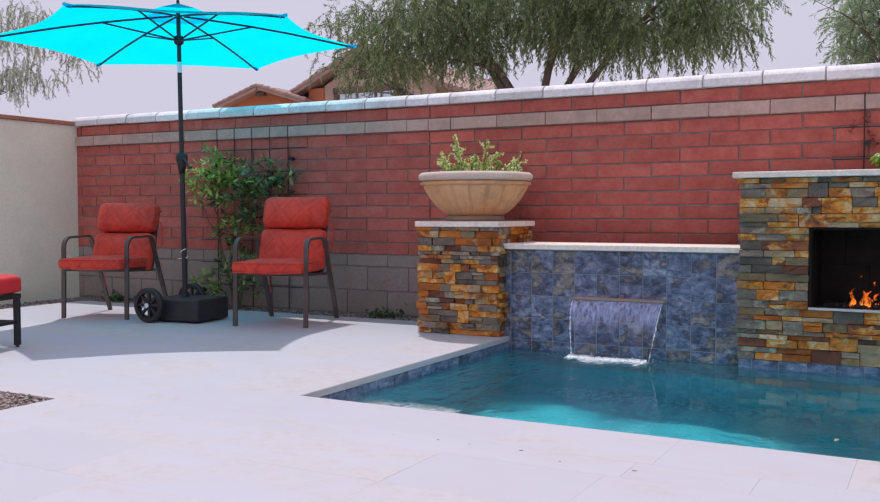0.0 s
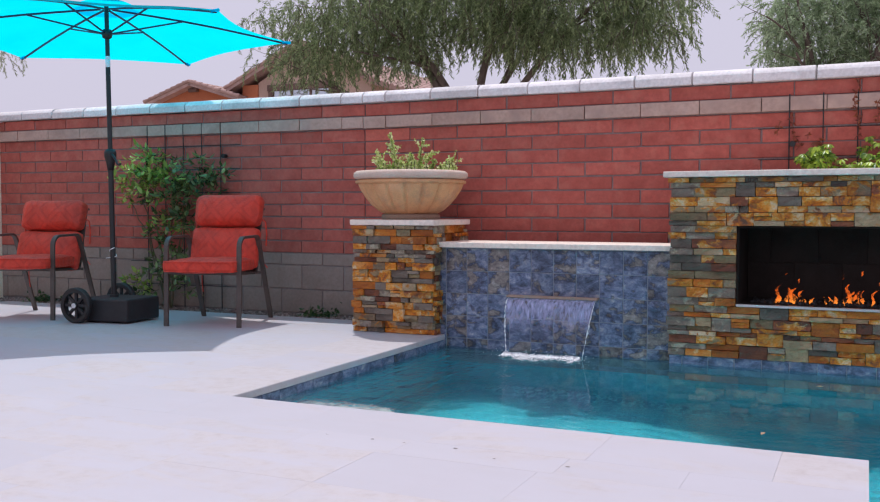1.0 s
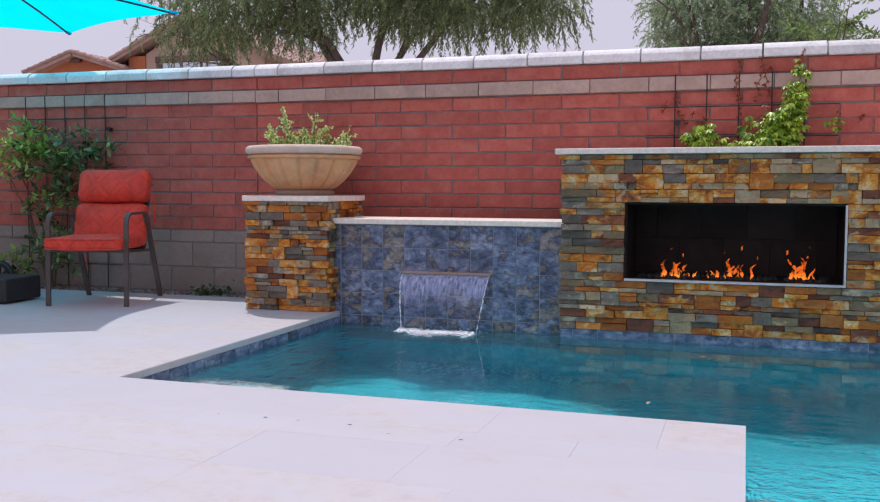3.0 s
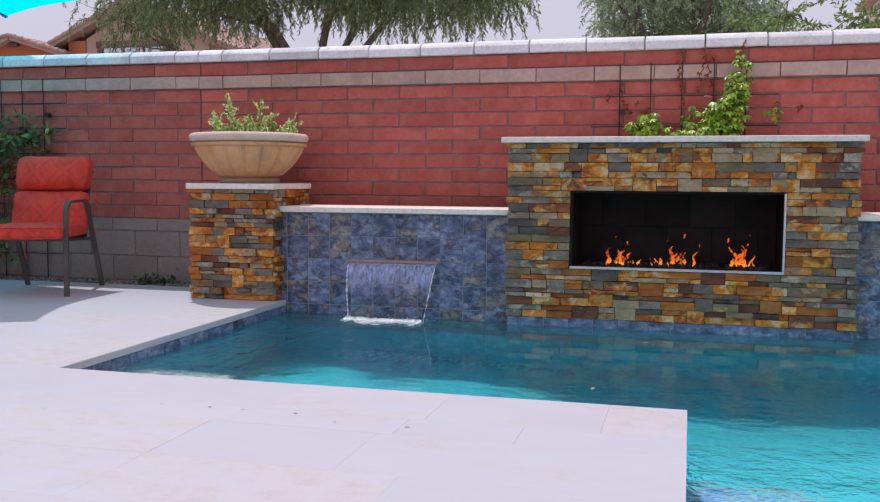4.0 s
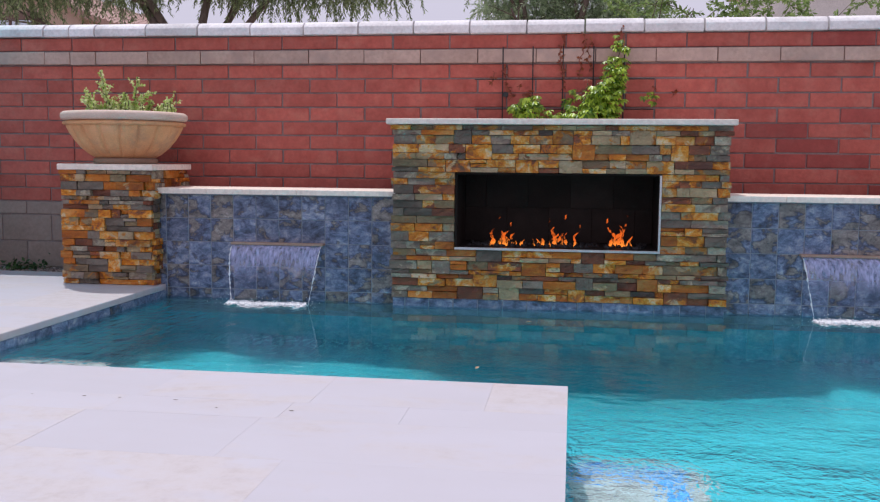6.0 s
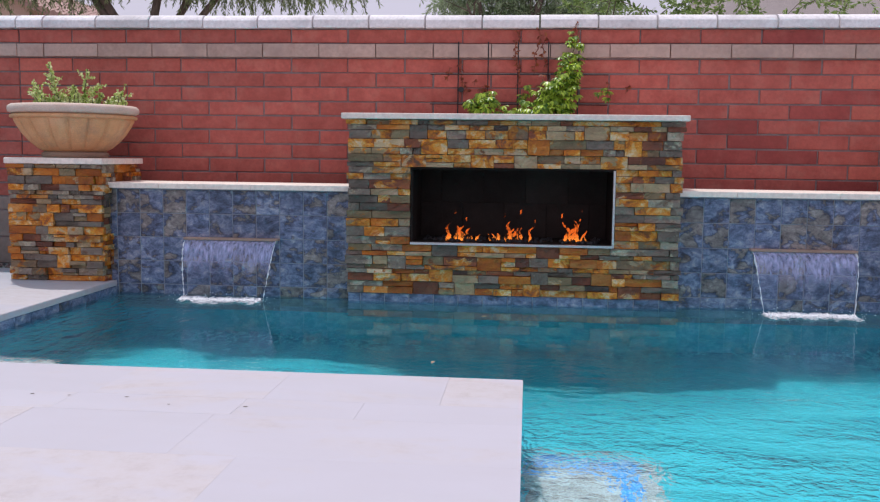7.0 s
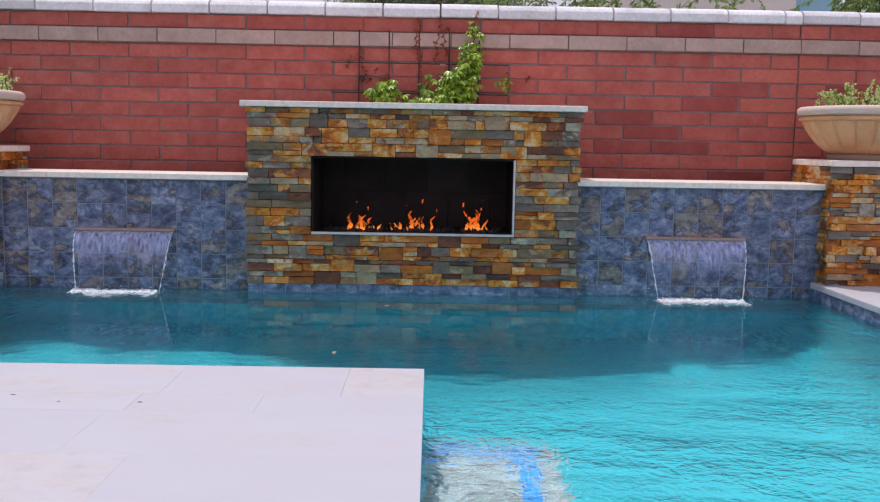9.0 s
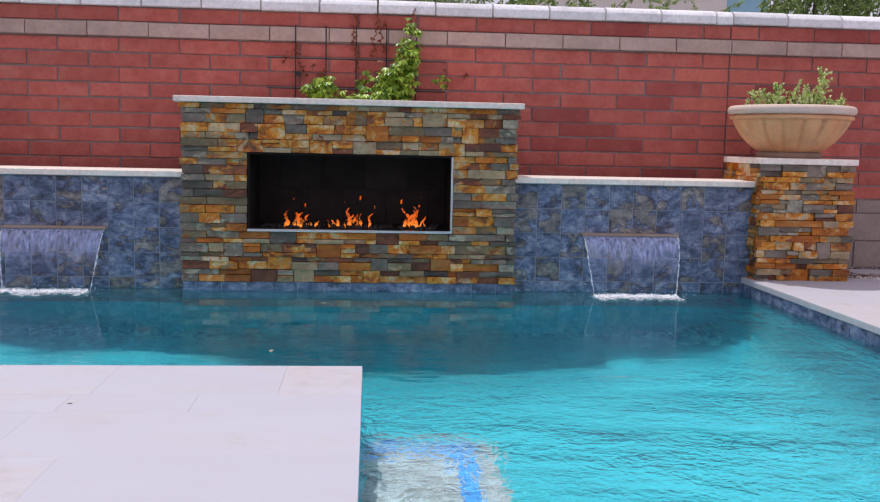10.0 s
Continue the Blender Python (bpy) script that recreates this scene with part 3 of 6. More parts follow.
side = thing("wall_4", "cream stucco side wall with terracotta coping", "wall", kind="structure",
             bm=boxes((-4.33, -4.13, -9.0, 0.0, -0.1, 1.75), bevel=0.004), mat=M_STUCCO)
for k, (a, b) in enumerate(spans(-9.0, 0.03, -9.0, 0.3)):
    piece("cap_tile", block_mesh(0.245, 0.038, b - a - 0.004, 0.006, M_TERRA, "+z"), side, -4.23, (a + b) / 2, 1.79)

# ---- tile feature wall between the pillars ----
def feature_wall(name, x0, x1, start):
    wall = thing(name, "low wall of glazed blue slate-look tiles with travertine cap", "wall", kind="structure",
                 bm=boxes((x0, x1, POOL_Y1 - 0.0005, -0.30, -0.6, 0.605)), mat=M_TILEGROUT)
    top = 0.600
    for r in range(5):
        for a, b in spans(x0, x1, start, 0.1555, 0.03):
            piece("tile", block_mesh(b - a - 0.005, 0.02, 0.151, 0.003, M_TILE), wall, (a + b) / 2, POOL_Y1 - 0.004, top - 0.0778 - r * 0.1555)
    for a, b in spans(x0, x1, x0 + 0.35, 0.61):
        piece("cap_slab", block_mesh(b - a - 0.003, 0.036, 0.47, 0.004, M_SLAB, "+z"), wall, (a + b) / 2, -0.53, 0.643)
    return wall


feature_wall("wall_5", 0.995, 2.61, 1.045)
feature_wall("wall_6", 4.65, 6.222, 4.657)

# ---- ledger stone ----
SHAPES = []
for k in range(14):
    r = random.Random(100 + k)
    vs, fs = [], []
    nx = 4
    for j in range(3):
        for i in range(nx + 1):
            rim = 0.5 if j == 1 else 1.0
            x = -0.5 + i / nx + (r.uniform(-0.012, 0.012) if i in (0, nx) else r.uniform(-0.05, 0.05))
            vs.append((x, (r.random() - 0.5) * 0.26 * rim, -0.5 + j / 2 + (r.uniform(-0.10, 0.10) if j == 1 else r.uniform(-0.03, 0.03))))
    for j in range(2):
        for i in range(nx + 1):
            vs.append((-0.5 + i / nx, 1.0, -0.5 + j))
    row = nx + 1
    for i in range(nx):
        fs += [(i, i + 1, row + i + 1, row + i), (row + i, row + i + 1, 2 * row + i + 1, 2 * row + i), (3 * row + i, 3 * row + i + 1, i + 1, i), (2 * row + i, 2 * row + i + 1, 4 * row + i + 1, 4 * row + i)]
    fs += [(0, row, 2 * row, 4 * row, 3 * row), (nx, 3 * row + nx, 4 * row + nx, 2 * row + nx, row + nx)]
    SHAPES.append((vs, fs))
STONES = {}


def stone_mesh(k, tone):
    if (k, tone) not in STONES:
        me = bpy.data.meshes.new("stone")
        me.from_pydata(SHAPES[k][0], [], SHAPES[k][1])
        me.materials.append(SLATES[tone])
        STONES[k, tone] = me
    return STONES[k, tone]


TONES = ["grey"] * 10 + ["green"] * 6 + ["olive"] * 10 + ["cream"] * 14 + ["gold"] * 25 + ["rust"] * 16 + ["mixed"] * 18 + ["plum"] * 3
WARM = ["grey"] * 28 + ["green"] * 4 + ["olive"] * 9 + ["cream"] * 16 + ["gold"] * 21 + ["rust"] * 8 + ["mixed"] * 12 + ["plum"]
# paler mix for the top courses: sky light painted in beside chance tones
PALE = ["grey"] * 8 + ["olive"] * 8 + ["cream"] * 26 + ["gold"] * 14 + ["rust"] * 14 + ["mixed"] * 22 + ["plum"] * 2
COOL = ["grey"] * 9 + ["green"] * 5 + ["olive"] * 5 + ["mixed"] * 4 + ["rust"] * 2


def ledger(parent, seed, x0, x1, z0, z1, y, rz=0.0, centre=None, hole=None, size=1.0, tones=TONES, ends=None, upper=None):
    """Courses of split slate over a face that looks to -y, or turned by rz about the point centre.
    Here and there one tall stone fills two courses. ends: the tones of the stones at the corners; upper: those of the top courses."""
    rng = random.Random(seed)

    def lay(x, w, z, h):
        out = rng.uniform(-0.010, 0.024) if w * h < 0.011 else rng.uniform(-0.004, 0.012)
        p = Vector((x + w / 2, y - out, z + h / 2))
        if rz:
            p = Vector(centre) + Matrix.Rotation(rz, 3, "Z") @ p
        pick = rng.choice(ends) if ends and (x < x0 + 0.06 or x + w > x1 - 0.06) else rng.choice(upper if upper and z > z1 - 0.34 else tones)
        piece("stone", stone_mesh(rng.randrange(14), pick), parent, *p, scale=(w - 0.0030, 0.038, h - 0.0036), rz=rz)

    def course(a, c, z, h):
        x = a
        while x < c - 0.001:
            w = rng.choice((rng.uniform(0.07, 0.12), rng.uniform(0.11, 0.18), rng.uniform(0.11, 0.18), rng.uniform(0.16, 0.25))) * size
            if c - x - w < 0.05:
                w = c - x
            if h > 0.046 and w < 0.16 and rng.random() < 0.16:
                cut = h * rng.uniform(0.38, 0.62)
                lay(x, w, z, cut)
                lay(x, w, z + cut, h - cut)
            else:
                lay(x, w, z, h)
            x += w

    bands = [(z0, z1)] if not hole else [(z0, hole[2]), (hole[2], hole[3]), (hole[3], z1)]
    for b, (lo, hi) in enumerate(bands):
        hs = []
        while sum(hs) < hi - lo:
            hs.append(rng.choice((0.030, 0.038, 0.046, 0.053, 0.060)) * (1.07 if size > 0.9 else 0.93))
        f = (hi - lo) / sum(hs)
        hs = [h * f for h in hs]
        z = lo
        while hs:
            pair = [hs.pop(0)] + ([hs.pop(0)] if hs else [])
            for a, c in [(x0, x1)] if not hole or b != 1 else [(x0, hole[0]), (hole[1], x1)]:
                talls, x = [], a + 0.10
                while len(pair) == 2 and x < c - 0.3:
                    x += rng.uniform(0.06, 0.50)
                    w = rng.uniform(0.10, 0.17) * size
                    if x + w < c - 0.10 and rng.random() < 0.75:
                        talls.append((x, x + w))
                    x += w
                for u, v in talls:
                    lay(u, v - u, z, sum(pair))
                zz = z
                for h in pair:
                    cuts = [a + (rng.uniform(-0.018, 0.006) if a == x0 else 0.0)] + [e for t in talls for e in t] + [c + (rng.uniform(-0.006, 0.018) if c == x1 else 0.0)]
                    for u, v in zip(cuts[::2], cuts[1::2]):
                        course(u, v, zz, h)
                    zz += h
            z += sum(pair)


# ---- fireplace ----
FX0, FX1, FY = 2.60, 4.655, -0.82
OX0, OX1, OZ0, OZ1 = 3.00, 4.258, 0.291, 0.760
fire = thing("fireplace", "outdoor fireplace clad in rust and grey split slate with travertine mantel", "fireplace", pose(0, 0, 0))
part("core", boxes((FX0 + 0.01, OX0, FY + 0.03, -0.30, -0.6, 1.058), (OX1, FX1 - 0.01, FY + 0.03, -0.30, -0.6, 1.058),
                   (OX0, OX1, FY + 0.03, -0.30, -0.6, OZ0 - 0.002), (OX0, OX1, FY + 0.03, -0.30, OZ1 + 0.002, 1.058)), M_STONEBED, fire)
part("mantel", boxes((FX0 - 0.036, FX1 + 0.032, FY - 0.05, -0.26, 1.062, 1.098), bevel=0.005, seg=2), M_SLAB, fire, "honed ivory travertine mantel slab")
part("firebox", boxes((OX0, OX0 + 0.01, FY + 0.02, -0.36, OZ0, OZ1), (OX1 - 0.01, OX1, FY + 0.02, -0.36, OZ0, OZ1), (OX0, OX1, -0.36, -0.35, OZ0, OZ1),
                      (OX0 + 0.01, OX1 - 0.01, FY + 0.02, -0.36, OZ0 - 0.001, OZ0 + 0.008), (OX0 + 0.01, OX1 - 0.01, FY + 0.02, -0.36, OZ1 - 0.008, OZ1)),
     M_FIREBOX, fire, "blackened firebox lining")
for r in range(2):
    for a, b in spans(OX0 + 0.012, OX1 - 0.012, OX0 + 0.012 + 0.14 * r, 0.28):
        piece("panel", block_mesh(b - a - 0.002, 0.012, 0.229, 0.001, M_FIREBOX), fire, (a + b) / 2, -0.372, OZ0 + 0.125 + r * 0.23)
part("frame", boxes((OX0 - 0.004, OX1 + 0.002, FY - 0.012, FY + 0.03, OZ0 - 0.008, OZ0 + 0.008), (OX1 - 0.012, OX1 + 0.002, FY - 0.010, FY + 0.03, OZ0 + 0.008, OZ1),
                    bevel=0.0015), M_STEEL, fire, "brushed steel trim frame")
part("edge_trim", boxes((OX0 - 0.004, OX0 + 0.008, FY + 0.004, FY + 0.03, OZ0 + 0.008, OZ1), (OX0 - 0.004, OX1 + 0.002, FY + 0.004, FY + 0.03, OZ1 - 0.004, OZ1 + 0.006), bevel=0.0015),
     M_FIREBOX, fire, "dark steel edge trim")
part("tile_bed", boxes((FX0 + 0.002, FX1 - 0.002, FY + 0.007, FY + 0.03, -0.60, -0.031)), M_TILEGROUT, fire)
ledger(fire, 7, FX0, FX1, -0.030, 1.060, FY, hole=(OX0 - 0.005, OX1 + 0.003, OZ0 - 0.009, OZ1 + 0.007), ends=COOL, upper=PALE)
for a, b in spans(FX0, FX1, FX0 + 0.08, 0.1555, 0.03):
    piece("tile", block_mesh(b - a - 0.005, 0.03, 0.150, 0.003, M_BANDTILE), fire, (a + b) / 2, FY + 0.004, -0.107)

# ---- pillars ----
def pillar(label, x0, x1, y0, y1, inner, seed):
    p = thing("pillar", label, "pillar", pose(0, 0, 0), group="planter pillars")
    part("core", boxes((x0 + 0.03, x1 - 0.03, y0 + 0.03, y1, 0.0, 0.755)), M_STONEBED, p)
    part("cap", boxes((x0 - 0.020, x1 + 0.020, y0 - 0.022, y1 + 0.02, 0.757, 0.796), bevel=0.006, seg=2), M_SLAB, p, "ivory travertine cap slab")
    ledger(p, seed, x0, x1, 0.002, 0.756, y0, size=0.78, tones=WARM)
    if inner == "+x":
        ledger(p, seed + 1, 0.02, y1 - y0, 0.002, 0.756, 0, rz=math.pi / 2, centre=(x1, y0, 0), size=0.78)
    else:
        ledger(p, seed + 1, 0.0, y1 - y0 - 0.02, 0.002, 0.756, 0, rz=-math.pi / 2, centre=(x0, y1, 0), size=0.78)
    return p


pillar("square pillar of rust and grey split slate with travertine cap", 0.375, 0.998, -0.845, -0.245, "+x", 21)
pillar("square pillar of rust and grey split slate with travertine cap", 6.217, 6.815, -0.86, -0.26, "-x", 41)

# ---- travertine deck ----
def deck(name, rects, seed, lift=0.0):
    d = thing(name, "pale ivory travertine paving round the pool", "paving", kind="structure",
              bm=boxes(*[(x0 + 0.02, x1 - 0.03, y0 + 0.001, y1 - 0.03, -0.16, lift - 0.002) for x0, x1, y0, y1 in rects]), mat=M_GROUT)
    rng = random.Random(seed)
    for x0, x1, y0, y1 in rects:
        y = y1
        while y > y0 + 0.001:
            h = rng.choice((0.406, 0.406, 0.61, 0.203))
            if y - h - y0 < 0.15:
                h = y - y0
            x = x0
            while x < x1 - 0.001:
                w = rng.choice((0.406, 0.61, 0.61, 0.813)) if h > 0.3 else rng.choice((0.406, 0.406, 0.61))
                if x == x0:
                    w *= rng.choice((0.5, 0.75, 1.0))
                if x1 - x - w < 0.2:
                    w = x1 - x
                gap = rng.choice((0.0001, 0.0002, 0.0003, 0.0007))
                # more cream slabs under the umbrella: its shade's warm tone put in colour
                piece("paver", block_mesh(w - gap, 0.046, h - gap, 0.0002, M_TRAVWARM if y1 > -1 and x < 0.2 and y > -2.1 and rng.random() < 0.65 else M_TRAV, "+z"), d, x + w / 2, y - h / 2, lift + rng.uniform(-0.0003, 0.0))
                x += w
            y -= h
    return d


def coping(parent, x0, x1, y0, y1, pool, lift=0.0):
    """A line of edge slabs along y with a worn, eased edge on the pool's side (pool is +1 or -1)."""
    w = (x1 - x0) / 2
    prof = [(-w, -0.038), (w - 0.003, -0.038), (w, -0.034), (w - 0.0005, -0.006), (w - 0.002, -0.002), (w - 0.006, 0.0), (-w, 0.0)]
    n = len(prof)
    for a, b in spans(y0, y1, y1 - 0.45, 0.61, 0.2):
        h = (b - a) / 2 - 0.0002
        me = bpy.data.meshes.new("coping")
        me.from_pydata([(pool * x, s * h, z) for s in (-1, 1) for x, z in prof], [],
                       [(k, (k + 1) % n, n + (k + 1) % n, n + k)[::-pool] for k in range(n)] + [tuple(range(n))[::pool], tuple(range(n, 2 * n))[::-pool]])
        me.materials.append(M_TRAVWARM)
        piece("coping", me, parent, (x0 + x1) / 2, (a + b) / 2, lift)


d1 = deck("pavement", [(-3.74, 0.55, -3.14, -0.28), (-3.74, 0.09, -3.73, -3.14), (0.09, ARM_X, -7.6, -3.14)], 5)
coping(d1, 0.55, POOL_X0 + 0.012, POOL_Y0, POOL_Y1 - 0.02, 1)
piece("paver", block_mesh(0.37, 0.046, 0.45, 0.0006, M_TRAV, "+z"), d1, 0.735, -0.51, -0.001)
d2 = deck("pavement", [(POOL_X1 + 0.40, 10.5, POOL_NEAR, -0.72), (ARM_X, 10.5, -7.6, POOL_NEAR)], 6, 0.016)
coping(d2, POOL_X1 - 0.012, POOL_X1 + 0.40, POOL_NEAR, -0.72, -1, 0.016)
# unseen slab behind the camera, added to bounce light onto the walls
thing("pavement", "unseen pale concrete slab added to bounce light onto the walls", "paving", kind="structure", bm=boxes((-4.12, 12.0, -14.0, -7.605, -0.16, -0.004), bevel=0.004), mat=M_COPING)

# waterline tile round the pool
trim = thing("trim", "band of glazed blue tiles at the pool's waterline", "tile band", kind="structure", bm=boxes(
    (POOL_X0 - 0.05, POOL_X0 + 0.001, POOL_Y0, POOL_Y1, -0.22, -0.040), (POOL_X1 - 0.001, POOL_X1 + 0.05, POOL_NEAR, POOL_Y1, -0.22, -0.022)), mat=M_TILEGROUT)
for a, b in spans(POOL_Y0, POOL_Y1, POOL_Y1, 0.1555, 0.03):
    piece("tile", block_mesh(b - a - 0.005, 0.02, 0.155, 0.003, M_BANDTILE, "+x"), trim, POOL_X0 + 0.008, (a + b) / 2, -0.117)
for a, b in spans(POOL_NEAR, POOL_Y1, POOL_Y1, 0.1555, 0.03):
    piece("tile", block_mesh(b - a - 0.005, 0.02, 0.155, 0.003, M_BANDTILE, "-x"), trim, POOL_X1 - 0.008, (a + b) / 2, -0.101)

# ---- more materials ----
M_BLACK = surf("black_powder_coat", [(0.3, (0.012, 0.012, 0.013)), (0.7, (0.022, 0.022, 0.024))], 12, 0.45, 180, 0.15, 0.001)
M_NAVY = surf("dark_navy_enamel", [(0.3, (0.006, 0.012, 0.045)), (0.7, (0.010, 0.020, 0.070))], 12, 0.4, 180, 0.15, 0.001)
M_BRONZE = surf("dark_bronze_metal", [(0.3, (0.070, 0.055, 0.048)), (0.7, (0.105, 0.084, 0.074))], 10, 0.45, 160, 0.15, 0.001)
M_RESIN = surf("black_resin", [(0.3, (0.020, 0.019, 0.022)), (0.7, (0.036, 0.034, 0.038))], 9, 0.6, 120, 0.3, 0.002)
M_TYRE = surf("black_tyre_plastic", [(0.3, (0.012, 0.012, 0.013)), (0.7, (0.02, 0.02, 0.022))], 12, 0.55, 120, 0.2, 0.002)
M_WHITETIE = surf("white_plastic", [(0.3, (0.72, 0.72, 0.74)), (0.7, (0.8, 0.8, 0.82))], 12, 0.4, 120, 0.05, 0.001)
M_CHROME = surf("bright_steel", [(0.3, (0.66, 0.66, 0.68)), (0.7, (0.78, 0.78, 0.8))], 20, 0.25, 160, 0.05, 0.001, metal=1.0)
M_CONCRETE = surf("cast_sand_concrete", [(0.25, (0.60, 0.295, 0.135)), (0.55, (0.72, 0.385, 0.19)), (0.8, (0.78, 0.46, 0.26))], 4.5, 0.88, 130, 0.4, 0.003,
                  stain=(0.30, 0.20, 0.14), stain_scale=5.0)
# dusty foot darkened further to paint the shade under the bowl
M_FOOT = surf("shaded_dusty_concrete", [(0.25, (0.25, 0.165, 0.12)), (0.75, (0.38, 0.26, 0.19))], 6, 0.9, 130, 0.4, 0.003)
# rim paler than the bowl: the sunlight on it is put into the colour
M_RIM = surf("sunlit_pale_concrete", [(0.25, (0.62, 0.46, 0.37)), (0.75, (0.78, 0.64, 0.56))], 6, 0.88, 130, 0.4, 0.003, stain=(0.52, 0.36, 0.27), stain_scale=6.0)
M_POTSOIL = surf("potting_soil", [(0.3, (0.03, 0.022, 0.018)), (0.7, (0.07, 0.05, 0.04))], 30, 0.95, 120, 0.6, 0.01)
M_BARK = surf("grey_brown_bark", [(0.3, (0.11, 0.082, 0.068)), (0.7, (0.21, 0.165, 0.14))], 7, 0.95, 60, 0.7, 0.02, stretch=(3, 3, 0.8))
M_STEM = surf("green_brown_stem", [(0.3, (0.10, 0.085, 0.045)), (0.7, (0.17, 0.15, 0.08))], 20, 0.8, 100)
M_TWIG = surf("red_twig", [(0.3, (0.22, 0.055, 0.04)), (0.7, (0.34, 0.11, 0.06))], 20, 0.8, 100)
M_ORANGE = surf("orange_stucco", [(0.3, (0.50, 0.16, 0.075)), (0.7, (0.58, 0.21, 0.10))], 1.0, 0.9, 40, 0.3, 0.004)
M_BEIGE = surf("tan_stucco", [(0.3, (0.52, 0.37, 0.30)), (0.7, (0.60, 0.44, 0.36))], 1.0, 0.9, 40, 0.3, 0.004)
M_ROOF = surf("clay_roof_tile", [(0.3, (0.36, 0.23, 0.20)), (0.7, (0.52, 0.36, 0.32))], 3.0, 0.85, 30, 0.4, 0.01, vary=0.18)
M_BROWNWOOD = surf("dark_brown_trim", [(0.3, (0.14, 0.085, 0.07)), (0.7, (0.20, 0.13, 0.11))], 4, 0.8, 60, 0.3, 0.003)
M_WHITEHOUSE = surf("white_stucco", [(0.3, (0.68, 0.64, 0.62)), (0.7, (0.76, 0.72, 0.70))], 1.0, 0.9, 40, 0.3, 0.004)
M_BLUEPAINT = surf("pale_blue_paint", [(0.3, (0.26, 0.50, 0.66)), (0.7, (0.32, 0.57, 0.72))], 2.0, 0.7, 60, 0.2, 0.003)


def cushion_material(name, dark, lite):
    """Woven fabric with a tone-on-tone lozenge figure."""
    m, n, l, b = material(name, 0.6)
    b.inputs["Specular IOR Level"].default_value = 0.4
    b.inputs["Sheen Weight"].default_value = 0.12
    b.inputs["Sheen Tint"].default_value = (1.0, 0.55, 0.45, 1)
    tc = n.new("ShaderNodeTexCoord")
    mp = n.new("ShaderNodeMapping")
    mp.inputs["Rotation"].default_value = (0.0, radians(45), 0.0)
    mp.inputs["Scale"].default_value = (8.5, 8.5, 8.5)
    l.new(tc.outputs["Object"], mp.inputs["Vector"])
    w1 = n.new("ShaderNodeTexWave")
    w1.inputs["Scale"].default_value = 0.24
    w1.inputs["Distortion"].default_value = 1.5
    w1.bands_direction = "X"
    w2 = n.new("ShaderNodeTexWave")
    w2.inputs["Scale"].default_value = 0.24
    w2.inputs["Distortion"].default_value = 1.5
    w2.bands_direction = "Z"
    l.new(mp.outputs["Vector"], w1.inputs["Vector"])
    l.new(mp.outputs["Vector"], w2.inputs["Vector"])
    mx = n.new("ShaderNodeMath")
    mx.operation = "MAXIMUM"
    l.new(w1.outputs["Fac"], mx.inputs[0])
    l.new(w2.outputs["Fac"], mx.inputs[1])
    col = ramp_node(n, l, mx.outputs[0], [(0.60, lite), (0.84, dark), (0.97, lite)])
    weave = noise_node(n, l, tc.outputs["Object"], 160, 2.0)
    wrinkle = noise_node(n, l, tc.outputs["Object"], 11, 4.0, 0.6, (1.0, 1.0, 0.5))
    # wrinkle hollows darkened in colour to paint the shade of folds
    col = mix_node(n, l, col, ramp_node(n, l, wrinkle, [(0.3, (0.68, 0.66, 0.66)), (0.7, (1.15, 1.15, 1.15))]), 0.8, "MULTIPLY")
    l.new(col, b.inputs["Base Color"])
    s = n.new("ShaderNodeMath")
    s.operation = "MULTIPLY_ADD"
    s.inputs[1].default_value = 0.15
    l.new(weave, s.inputs[0])
    l.new(wrinkle, s.inputs[2])
    bump_node(n, l, s.outputs[0], b, 0.7, 0.035)
    return m


M_CUSHION = cushion_material("red_damask_fabric", (0.64, 0.044, 0.026), (0.74, 0.062, 0.034))
M_REDPLAIN = surf("red_canvas", [(0.3, (0.60, 0.020, 0.024)), (0.7, (0.68, 0.030, 0.032))], 5, 0.7, 160, 0.2, 0.002)


def leaf_material(name, dark, lite, glow=0.35, rough=0.45, mid=0.6):
    """Leaves that vary from one to the next and let some light through."""
    m, n, l, b = material(name, rough)
    geo = n.new("ShaderNodeNewGeometry")
    col = ramp_node(n, l, geo.outputs["Random Per Island"], [(0.0, dark), (mid, tuple((a + c) / 2 for a, c in zip(dark, lite))), (1.0, lite)])
    l.new(col, b.inputs["Base Color"])
    tr = n.new("ShaderNodeBsdfTranslucent")
    l.new(col, tr.inputs["Color"])
    mix = n.new("ShaderNodeMixShader")
    mix.inputs[0].default_value = glow
    l.new(b.outputs[0], mix.inputs[1])
    l.new(tr.outputs[0], mix.inputs[2])
    l.new(mix.outputs[0], n["Material Output"].inputs["Surface"])
    return m


M_VINE = leaf_material("glossy_vine_leaf", (0.026, 0.060, 0.022), (0.34, 0.44, 0.17), 0.26, 0.20, 0.66)
# brighter leaf colour painted on the sprays that sunlight reaches
M_VINELIT = leaf_material("sunlit_vine_leaf", (0.14, 0.26, 0.04), (0.62, 0.76, 0.20), 0.40, 0.16)
M_CREEPER = leaf_material("creeper_leaf", (0.045, 0.15, 0.010), (0.62, 0.82, 0.10), 0.40, 0.30)
M_REDLEAF = leaf_material("withered_red_leaf", (0.20, 0.045, 0.03), (0.42, 0.14, 0.05))
M_SUCC = leaf_material("variegated_succulent_leaf", (0.36, 0.52, 0.09), (0.95, 0.95, 0.55), 0.40, 0.4)
M_WEED = leaf_material("dark_groundcover_leaf", (0.02, 0.06, 0.02), (0.07, 0.15, 0.04), 0.25)
M_WILLOW = leaf_material("grey_green_willow_leaf", (0.12, 0.18, 0.085), (0.42, 0.51, 0.26), 0.5, 0.40)
